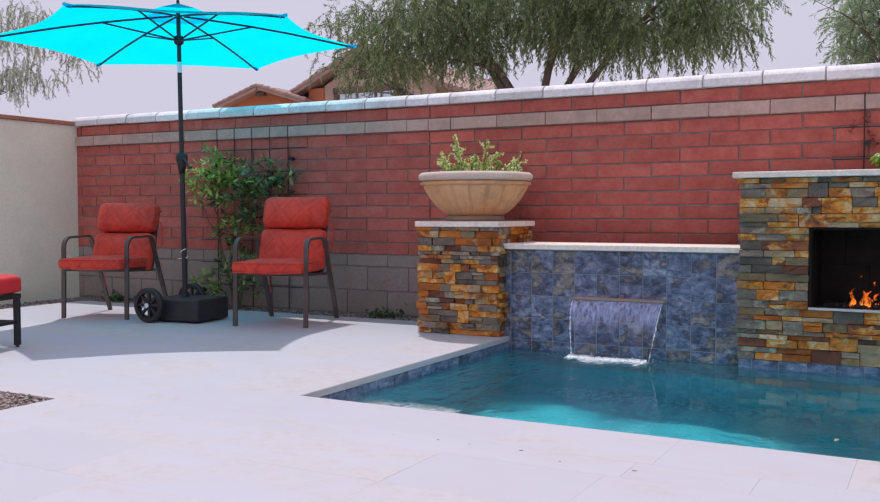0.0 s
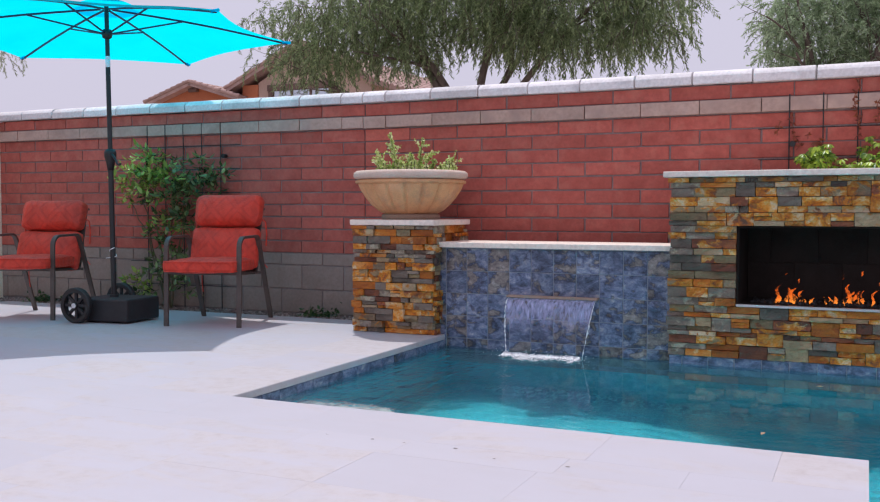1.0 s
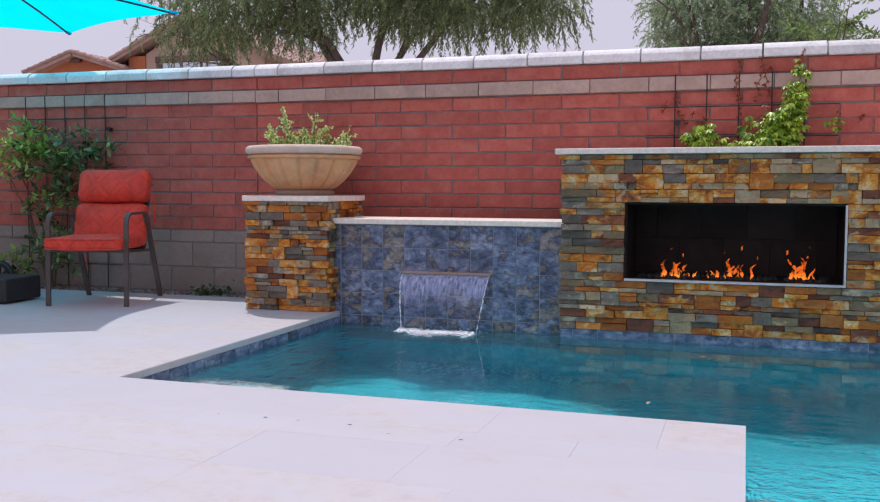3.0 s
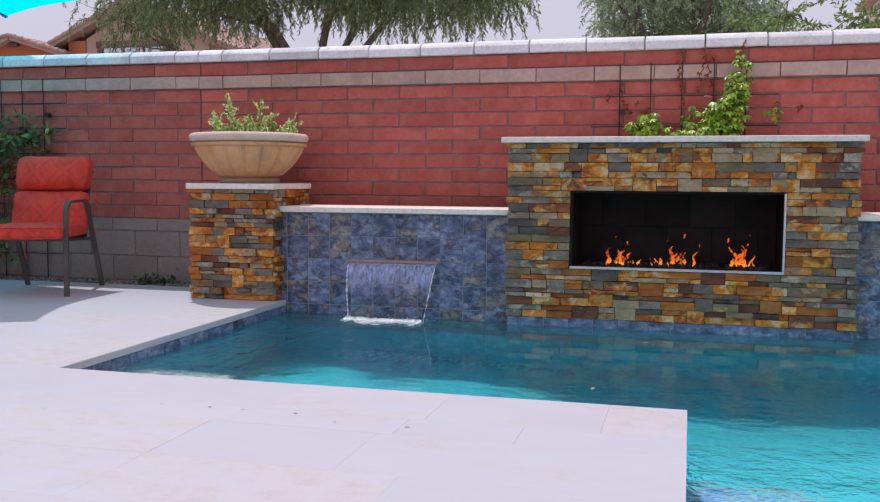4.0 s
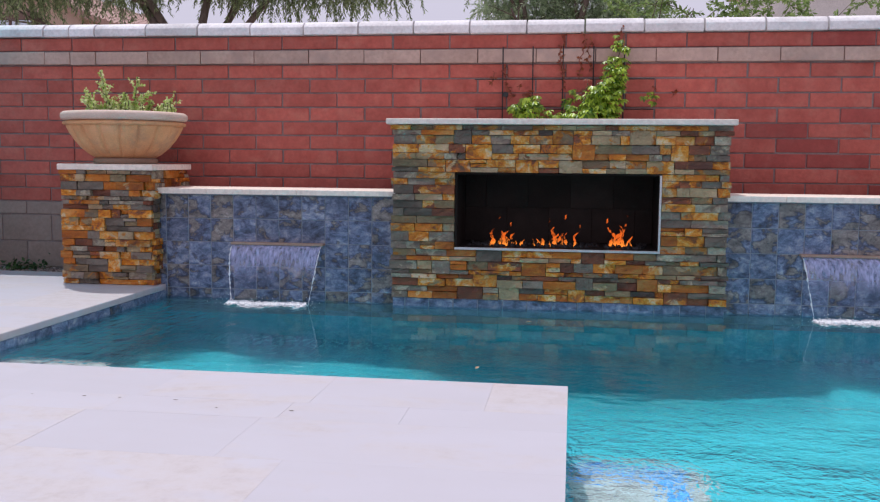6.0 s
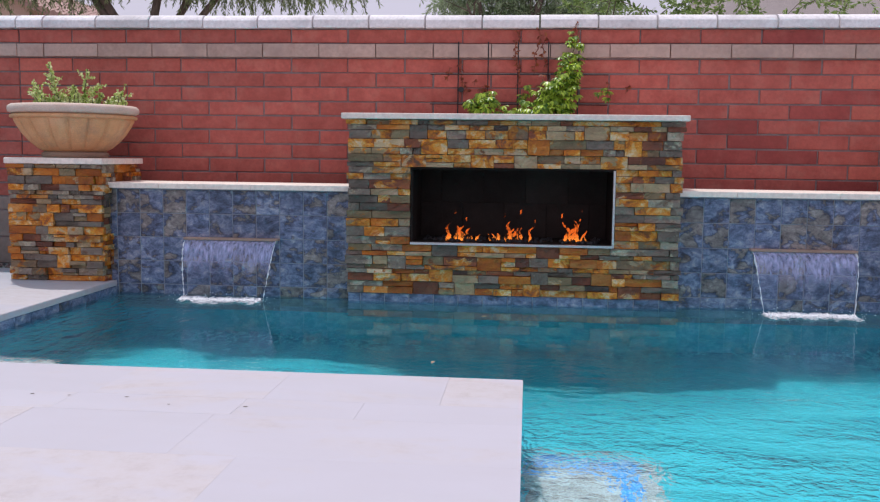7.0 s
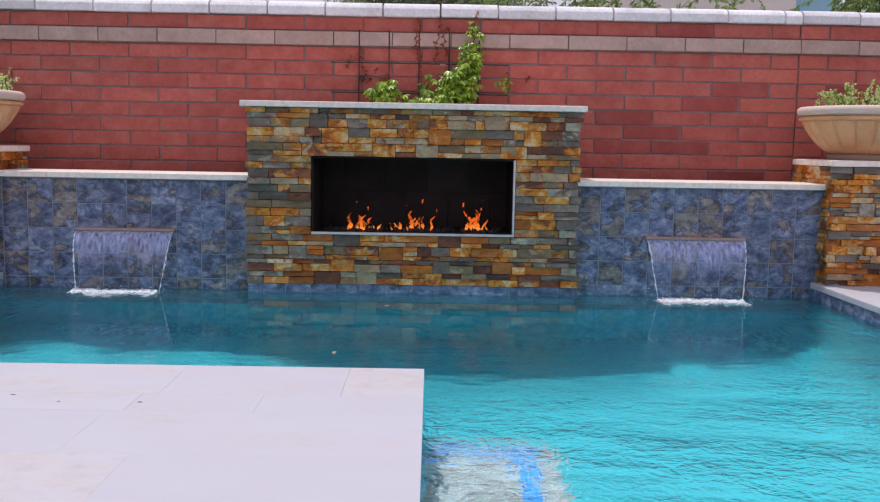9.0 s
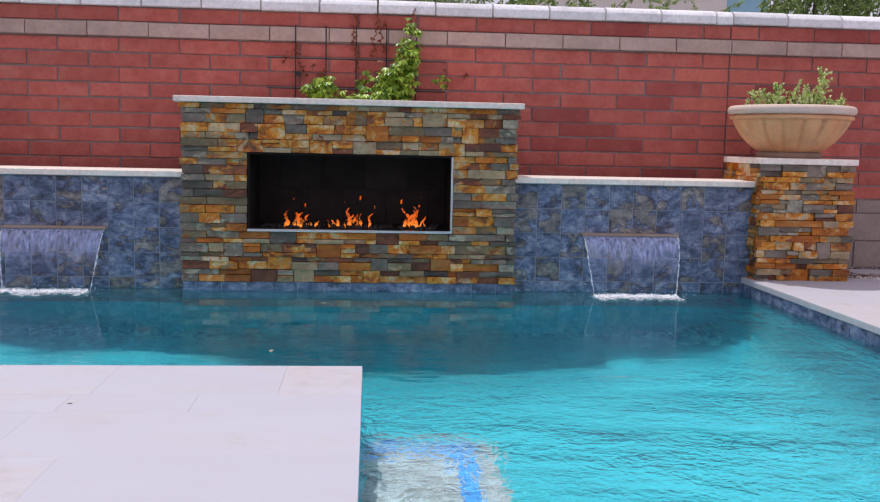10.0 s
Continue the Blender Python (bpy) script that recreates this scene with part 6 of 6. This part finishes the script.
def lounge_chair(m, label, slump=0.0):
    """slump: how far the back cushions have slid down."""
    c = thing("patio_chair", label, "chair", m, group="patio chairs")
    HALF = 0.285
    for s in (-1, 1):
        bm = bmesh.new()
        yz = [(-0.345, 0.0), (-0.335, 0.30)] + arc(-0.245, 0.575, 0.085, 180, 90) + [(-0.02, 0.664)] + arc(0.0, 0.590, 0.075, 88, 22, 5) + [(0.335, 0.0)]
        flat_bar(bm, [(s * HALF, y, z) for y, z in yz], 0.034, 0.018)
        part("side_frame", bm, M_BRONZE, c)
        bm = bmesh.new()
        flat_bar(bm, [(s * (HALF - 0.05), -0.33, 0.395), (s * (HALF - 0.05), 0.12, 0.375), (s * (HALF - 0.05), 0.145, 0.40), (s * (HALF - 0.05), 0.268, 0.875)], 0.022, 0.022)
        part("seat_rail", bm, M_BRONZE, c)
    part("front_rail", boxes((-HALF, HALF, -0.34, -0.318, 0.385, 0.407), bevel=0.004), M_BRONZE, c)
    part("rear_rail", boxes((-HALF, HALF, 0.10, 0.122, 0.366, 0.388), bevel=0.004), M_BRONZE, c)
    bm = bmesh.new()
    flat = [(-0.33, 0.40), (0.12, 0.382), (0.145, 0.40), (0.268, 0.87)]
    flat_bar(bm, [(0, y, z) for y, z in flat], 2 * HALF - 0.075, 0.004)
    part("sling", bm, M_BRONZE, c, "dark woven sling under the cushion")
    part("top_rail", boxes((-HALF + 0.02, HALF - 0.02, 0.258, 0.278, 0.862, 0.882), bevel=0.005), M_BRONZE, c)
    seat = part("seat_cushion", puff(-0.270, 0.270, -0.445, 0.03, 0.408, 0.492, 0.016, 0.026), M_CUSHION, c, "thick red damask seat cushion", smooth=True)
    lean = Matrix.Translation((0, 0.060 - 0.3 * slump, 0.47 - slump)) @ Matrix.Rotation(radians(-19), 4, "X")
    part("back_cushion", puff(-0.274, 0.274, -0.050, 0.065, -0.062, 0.268, 0.038 + 0.6 * slump, 0.044, lean), M_CUSHION, c, "red damask back cushion", smooth=True)
    part("head_cushion", puff(-0.270, 0.270, -0.074, 0.065, 0.280, 0.534, 0.038, 0.052, lean), M_CUSHION, c, "red damask head cushion", smooth=True)
    for z in (0.484, 0.414):
        bm = bmesh.new()
        add_tube(bm, [(-0.270, -0.02, z), (-0.272, -0.405, z), (-0.243, -0.443, z), (0.243, -0.443, z), (0.272, -0.405, z), (0.270, -0.02, z)], 0.0045, 6)
        part("piping", bm, M_CUSHION, seat)
    for s in (-1, 1):
        bm = bmesh.new()
        add_tube(bm, [(s * 0.255, 0.20, 0.80), (s * 0.285, 0.225, 0.77), (s * 0.297, 0.22, 0.68), (s * 0.292, 0.215, 0.58)], 0.0065, 5)
        part("tie", bm, M_CUSHION, c, "red fabric cushion tie")
        bm = bmesh.new()
        add_tube(bm, [(s * 0.25, 0.12, 0.49), (s * 0.29, 0.16, 0.45), (s * 0.32, 0.17, 0.41)], 0.004, 5)
        part("tie", bm, M_CUSHION, c, "red fabric cushion tie")
    bm = bmesh.new()
    add_tube(bm, [(-0.20, 0.11, 0.385), (-0.205, 0.12, 0.30), (-0.195, 0.118, 0.22)], 0.004, 5)
    part("tie", bm, M_CUSHION, c, "red fabric cushion tie")
    return c


lounge_chair(pose(-0.845, -0.785, 0, 0, 0, 15), "dark bronze metal patio chair with red damask cushions")
lounge_chair(pose(-2.46, -1.02, 0, 0, 0, 16), "dark bronze metal patio chair with slumped red damask cushions", 0.04)

# ---- footstool ----
st = thing("footstool", "black metal footstool with a plain bright red cushion", "footstool", pose(-1.705, -2.994, 0, 0, 0, 15))
part("cushion", puff(-0.275, 0.275, -0.275, 0.275, 0.345, 0.462, 0.010, 0.035), M_REDPLAIN, st, "plain bright red cushion", smooth=True)
part("top_frame", boxes((-0.26, 0.26, -0.26, -0.235, 0.312, 0.344), (-0.26, 0.26, 0.235, 0.26, 0.312, 0.344), (-0.26, -0.235, -0.235, 0.235, 0.312, 0.344), (0.235, 0.26, -0.235, 0.235, 0.312, 0.344), bevel=0.003), M_BLACK, st)
for sx in (-1, 1):
    for sy in (-1, 1):
        leg = part("leg", boxes((sx * 0.24 - 0.017, sx * 0.24 + 0.017, sy * 0.24 - 0.017, sy * 0.24 + 0.017, 0.012, 0.312), bevel=0.003), M_BLACK, st)
        bm = bmesh.new()
        add_tube(bm, [(sx * 0.24, sy * 0.24, 0.0), (sx * 0.24, sy * 0.24, 0.013)], [0.013, 0.009], 10)
        part("foot", bm, M_BLACK, leg)
for s in (-1, 1):
    part("stretcher", boxes((s * 0.24 - 0.008, s * 0.24 + 0.008, -0.225, 0.225, 0.150, 0.172), bevel=0.002), M_BLACK, st)
    part("stretcher", boxes((-0.225, 0.225, s * 0.24 - 0.008, s * 0.24 + 0.008, 0.150, 0.172), bevel=0.002), M_BLACK, st)


# ---- trees beyond the wall ----
def limb(bm, r, p, d, length, rad, level, spread=0.6):
    pts, rads = [p.copy()], [rad]
    n = 7
    for k in range(n):
        d = (d + Vector((r.gauss(0, 0.12), r.gauss(0, 0.12), r.gauss(0, 0.07)))).normalized()
        p = p + d * length / n
        pts.append(p.copy())
        rads.append(rad * (1 - 0.65 * (k + 1) / n))
        if level > 0 and k >= 2 and r.random() < 0.7:
            limb(bm, r, p.copy(), (d + rand_dir(r) * spread).normalized(), length * r.uniform(0.35, 0.55), rads[-1] * 0.55, level - 1, spread)
    add_tube(bm, pts, rads, 7 if rad > 0.03 else 5)


def tree(name, label, m, seed, trunk, stems, lobes, leaf, mat, weep, length, level=2):
    """Trunk and limbs, then a crown of sprays of small leaves that hang from the lobes.
    lobes: x, y, z, radii across, deep and high, number of sprays."""
    r = random.Random(seed)
    t = thing(name, label, "tree", m)
    bm = bmesh.new()
    add_tube(bm, [(0, 0, -0.1), (0.03, 0, trunk[1] * 0.5), (0, 0.02, trunk[1])], [trunk[0] * 1.25, trunk[0], trunk[0] * 0.95], 10)
    for p, d, ln, rad in stems:
        limb(bm, r, Vector(p), Vector(d).normalized(), ln, rad, level)
    part("trunk", bm, M_BARK, t, smooth=True)
    leaves, twigs = [], bmesh.new()
    step = leaf[0] * 0.36
    for x, y, z, rx, ry, rz, count in lobes:
        for k in range(count):
            q = rand_dir(r) * r.random() ** 0.38
            c = Vector((x + q.x * rx, y + q.y * ry, z + q.z * rz))
            d = (rand_dir(r) * 0.8 + Vector((q.x * 0.5, q.y * 0.5, 0.25 - weep))).normalized()
            path = [c.copy()]
            for j in range(int(r.uniform(*length) / step)):
                d = (d + Vector((r.gauss(0, 0.06), r.gauss(0, 0.06), -0.16 * weep))).normalized()
                c = c + d * step
                if j % 3 == 2:
                    path.append(c.copy())
                for _ in range(2):
                    ld = (d * 0.8 + rand_dir(r) * 0.7 + Vector((0, 0, -0.3 * weep))).normalized()
                    leaves.append((c.copy(), ld, side_of(ld, r), leaf[0] * r.uniform(0.65, 1.25), leaf[1] * r.uniform(0.7, 1.25)))
            if len(path) > 1 and k % 3 == 0:
                add_tube(twigs, path, 0.006, 3, False)
    tagged(part("twig_mass", twigs, M_BARK, t), kind="stuff")
    leaf_cloud("crown", mat, leaves, t)
    return t


tree("willow_tree", "large weeping grey-green tree with several limbs behind the wall", pose(-2.2, 7.2, 0), 201, (0.17, 2.0), [
    ((-0.10, 0, 1.8), (-0.45, 0.05, 1.0), 3.4, 0.085), ((-0.02, 0.05, 1.9), (-0.10, -0.05, 1.0), 3.2, 0.085), ((0.10, 0, 1.8), (0.34, 0.1, 1.0), 3.2, 0.085),
    ((0.14, 0, 1.7), (0.80, -0.1, 1.0), 3.3, 0.075), ((-0.15, 0, 1.8), (-1.1, -0.1, 0.85), 3.6, 0.065), ((0, 0.1, 1.8), (0.1, 0.5, 0.9), 3.0, 0.08)],
    [(-3.4, 0, 4.0, 0.8, 0.8, 0.70, 90), (-2.6, 0, 4.0, 1.0, 0.8, 0.70, 300), (-2.6, -0.1, 3.45, 1.0, 0.6, 0.25, 110), (-1.4, 0, 4.3, 1.2, 1.1, 0.8, 640), (-1.2, 0.1, 3.60, 0.8, 0.7, 0.30, 200), (0.2, 0.1, 4.6, 1.5, 1.2, 0.9, 980),
     (1.7, 0, 4.35, 1.4, 1.1, 0.9, 820), (2.9, 0, 4.0, 0.80, 0.9, 0.75, 340), (2.0, 0.2, 3.60, 1.5, 0.9, 0.36, 300), (0.4, 0.8, 3.95, 1.3, 0.6, 0.40, 240), (0.9, 0.1, 3.70, 0.8, 0.6, 0.30, 130)],
    (0.080, 0.0170), M_WILLOW, 0.62, (0.25, 0.65))
tree("far_tree", "grey-green tree in the distance, haze painted into its leaves", pose(3.6, 14.5, 0), 202, (0.24, 2.2), [
    ((-0.1, 0, 1.9), (-0.35, 0, 0.9), 3.0, 0.15), ((0.1, 0, 1.9), (0.35, 0.2, 1.0), 3.2, 0.15), ((0, 0.1, 1.9), (0.1, -0.3, 1.0), 3.2, 0.14), ((0.1, 0, 1.9), (0.7, 0.1, 0.75), 2.2, 0.10)],
    [(-1.5, 0, 4.8, 0.7, 0.8, 1.0, 230), (-0.7, 0, 4.9, 1.2, 1.0, 1.4, 760), (0.6, 0, 5.1, 1.3, 1.0, 1.4, 740), (-0.6, 0.1, 3.8, 1.2, 0.8, 0.5, 330), (1.2, 0, 4.0, 0.8, 0.8, 0.7, 380)],
    (0.11, 0.026), M_FARTREE, 0.5, (0.25, 0.6))
tree("young_tree", "sparse bright green young tree behind the wall", pose(5.7, 7.4, 0), 203, (0.07, 1.5), [
    ((-0.05, 0, 1.4), (-0.6, 0, 0.8), 1.7, 0.045), ((0.05, 0, 1.4), (0.6, 0.1, 0.8), 1.7, 0.045), ((0, 0, 1.4), (0.05, 0.2, 1), 1.5, 0.045), ((0, 0, 1.3), (1.0, -0.1, 0.9), 1.9, 0.04), ((0, 0, 1.3), (-1.0, 0.1, 1.0), 1.6, 0.04)],
    [(-0.95, 0, 2.95, 0.5, 0.4, 0.22, 34), (-0.2, 0, 2.95, 0.7, 0.5, 0.28, 20), (0.7, 0, 3.0, 0.7, 0.5, 0.3, 38), (0.2, 0, 3.6, 1.3, 0.6, 0.4, 40), (2.3, 0, 3.0, 0.9, 0.4, 0.25, 22)],
    (0.085, 0.034), M_BRIGHTTREE, 0.25, (0.25, 0.5), 1)
tree("shade_tree", "dense green tree behind the wall", pose(10.6, 7.4, 0), 204, (0.12, 1.6), [
    ((-0.05, 0, 1.5), (-0.5, 0, 0.8), 1.7, 0.08), ((0.05, 0, 1.5), (0.5, 0.1, 0.8), 1.7, 0.08), ((0, 0, 1.5), (0.05, 0.3, 1), 1.8, 0.08)],
    [(-0.3, 0, 3.0, 0.9, 0.7, 0.55, 170), (0.9, 0, 3.1, 0.9, 0.7, 0.6, 170), (0.3, 0, 3.9, 1.2, 0.8, 0.6, 160)],
    (0.09, 0.036), M_BRIGHTTREE, 0.5, (0.3, 0.6), 1)
tree("eucalyptus", "tall airy eucalyptus with drooping leaves in the distance", pose(-21.2, 10.5, 0), 205, (0.2, 3.4), [
    ((0, 0, 3.2), (-0.25, 0, 1), 2.8, 0.12), ((0, 0, 3.2), (0.35, 0.1, 0.9), 2.5, 0.10), ((0, 0, 3.0), (0.8, -0.1, 0.8), 2.0, 0.06)],
    [(2.6, 0, 5.9, 1.5, 0.9, 0.9, 150), (4.0, 0, 5.7, 1.0, 0.8, 0.6, 60), (4.9, 0, 5.0, 0.7, 0.6, 0.4, 26), (3.0, 0, 4.7, 0.9, 0.6, 0.4, 54), (1.9, 0, 4.8, 0.6, 0.6, 0.5, 60), (0.3, 0, 6.0, 1.6, 0.9, 0.9, 100)],
    (0.085, 0.022), M_HAZETREE, 0.75, (0.3, 0.75))


# ---- neighbouring houses ----
def tiled_roof(parent, a, b, c, d, rows, cols, label="brown clay tile roof"):
    """A pitched plane with courses of barrel tile; a-b is the eave, d-c the ridge."""
    a, b, c, d = (Vector(p) for p in (a, b, c, d))
    nrm = (b - a).cross(d - a).normalized()
    if nrm.z < 0:
        nrm = -nrm
    vs, fs = [], []
    for i in range(rows):
        for j in range(cols):
            u0, u1, v0, v1 = j / cols, (j + 0.94) / cols, i / rows, (i + 1.12) / rows
            q = [a.lerp(b, u).lerp(d.lerp(c, u), min(v, 1.0)) for u, v in ((u0, v0), ((u0 + u1) / 2, v0), (u1, v0), (u1, v1), ((u0 + u1) / 2, v1), (u0, v1))]
            lift = [0.02, 0.075, 0.02, 0.0, 0.05, 0.0]
            k = len(vs)
            vs += [tuple(p + nrm * h) for p, h in zip(q, lift)]
            vs += [tuple(q[0]), tuple(q[2])]
            fs += [(k, k + 1, k + 4, k + 5), (k + 1, k + 2, k + 3, k + 4), (k, k + 6, k + 7, k + 2, k + 1)]
    me = bpy.data.meshes.new("roof_tiles")
    me.from_pydata(vs, [], fs)
    me.materials.append(M_ROOF)
    roof = new("roof_tiles", me)
    roof.parent = parent
    tagged(roof, label, kind="stuff")
    bm = bmesh.new()
    lo = [bm.verts.new(p - nrm * 0.09) for p in (a, b, c, d)]
    hi = [bm.verts.new(p) for p in (a, b, c, d)]
    bm.faces.new(hi)
    bm.faces.new(lo[::-1])
    for k in range(4):
        bm.faces.new((lo[k], lo[(k + 1) % 4], hi[(k + 1) % 4], hi[k]))
    part("roof", bm, M_ROOF, parent)
    for end, top in ((a, d), (b, c)):
        bm = bmesh.new()
        for k in range(rows):
            add_tube(bm, [end.lerp(top, k / rows) + nrm * 0.05, end.lerp(top, (k + 1.08) / rows) + nrm * 0.035], [0.055, 0.045], 8)
        part("rake_tiles", bm, M_ROOF, parent, "rounded clay tiles along the gable edge")


def gable_wall(x0, x1, y0, y1, z_eave, peak_x, z_peak):
    bm = bmesh.new()
    prof = [(x0, 0), (x1, 0), (x1, z_eave), (peak_x, z_peak), (x0, z_eave)]
    f = [bm.verts.new((x, y0, z)) for x, z in prof]
    b = [bm.verts.new((x, y1, z)) for x, z in prof]
    bm.faces.new(f)
    bm.faces.new(b[::-1])
    for k in range(5):
        bm.faces.new((f[k], f[(k + 1) % 5], b[(k + 1) % 5], b[k]))
    return bm


def window(parent, x0, x1, z0, z1, y, lights):
    w = part("window", boxes((x0 - 0.16, x1 + 0.16, y - 0.10, y, z1, z1 + 0.16), (x0 - 0.14, x0, y - 0.08, y, z0, z1), (x1, x1 + 0.14, y - 0.08, y, z0, z1), (x0 - 0.16, x1 + 0.16, y - 0.10, y, z0 - 0.12, z0), bevel=0.008), M_BROWNWOOD, parent, "dark brown timber window surround")
    for k in range(lights):
        a, b = x0 + (x1 - x0) * k / lights, x0 + (x1 - x0) * (k + 1) / lights
        part("pane", boxes((a + 0.03, b - 0.03, y - 0.025, y - 0.005, z0, z1)), M_PANE, w, "grey sky-reflecting pane")
        part("mullion", boxes((b - 0.03, b + 0.03, y - 0.05, y - 0.001, z0, z1)), M_BROWNWOOD, w)


h1 = thing("house", "orange and tan stucco house with brown clay tile gables", "house", pose(0, 0, 0))
part("wing", gable_wall(-14.75, -12.05, 14.5, 18.0, 3.96, -13.50, 4.36), M_ORANGE, h1, "orange stucco wing")
tiled_roof(h1, (-15.10, 14.2, 3.93), (-15.10, 18.0, 3.93), (-13.50, 18.0, 4.44), (-13.50, 14.2, 4.44), 8, 18)
tiled_roof(h1, (-11.80, 18.0, 3.93), (-11.80, 14.2, 3.93), (-13.50, 14.2, 4.44), (-13.50, 18.0, 4.44), 8, 18)
part("main_wall", gable_wall(-11.45, -7.95, 14.6, 22.0, 4.35, -9.95, 5.12), M_BEIGE, h1, "tan stucco main block")
part("return_wall", boxes((-11.95, -11.45, 14.55, 15.2, 0, 4.30)), M_ORANGE, h1, "orange stucco corner")
tiled_roof(h1, (-12.35, 14.3, 4.19), (-12.35, 22.0, 4.19), (-9.95, 22.0, 5.30), (-9.95, 14.3, 5.30), 11, 26)
tiled_roof(h1, (-7.60, 22.0, 4.12), (-7.60, 14.3, 4.12), (-9.95, 14.3, 5.30), (-9.95, 22.0, 5.30), 11, 26)
tiled_roof(h1, (-16.0, 20.0, 4.4), (-11.5, 20.0, 4.4), (-11.5, 24.0, 5.75), (-15.0, 24.0, 5.75), 9, 16)
window(h1, -10.95, -9.17, 3.20, 4.10, 14.6, 3)
part("gable_vent", boxes((-13.70, -13.40, 14.38, 14.5, 4.20, 4.30), bevel=0.01), M_BROWNWOOD, h1)
h2 = thing("house", "white stucco house with a pale blue wall beside it", "house", pose(0, 0, 0))
part("wall", boxes((9.0, 13.85, 20.0, 26.0, 0, 6.2)), M_WHITEHOUSE, h2)
part("blue_wall", boxes((13.85, 15.2, 20.3, 26.0, 0, 6.0)), M_BLUEPAINT, h2, "pale blue painted wall")
part("roof", boxes((8.7, 15.5, 19.6, 26.4, 6.2, 6.4), bevel=0.02), M_ROOF, h2)
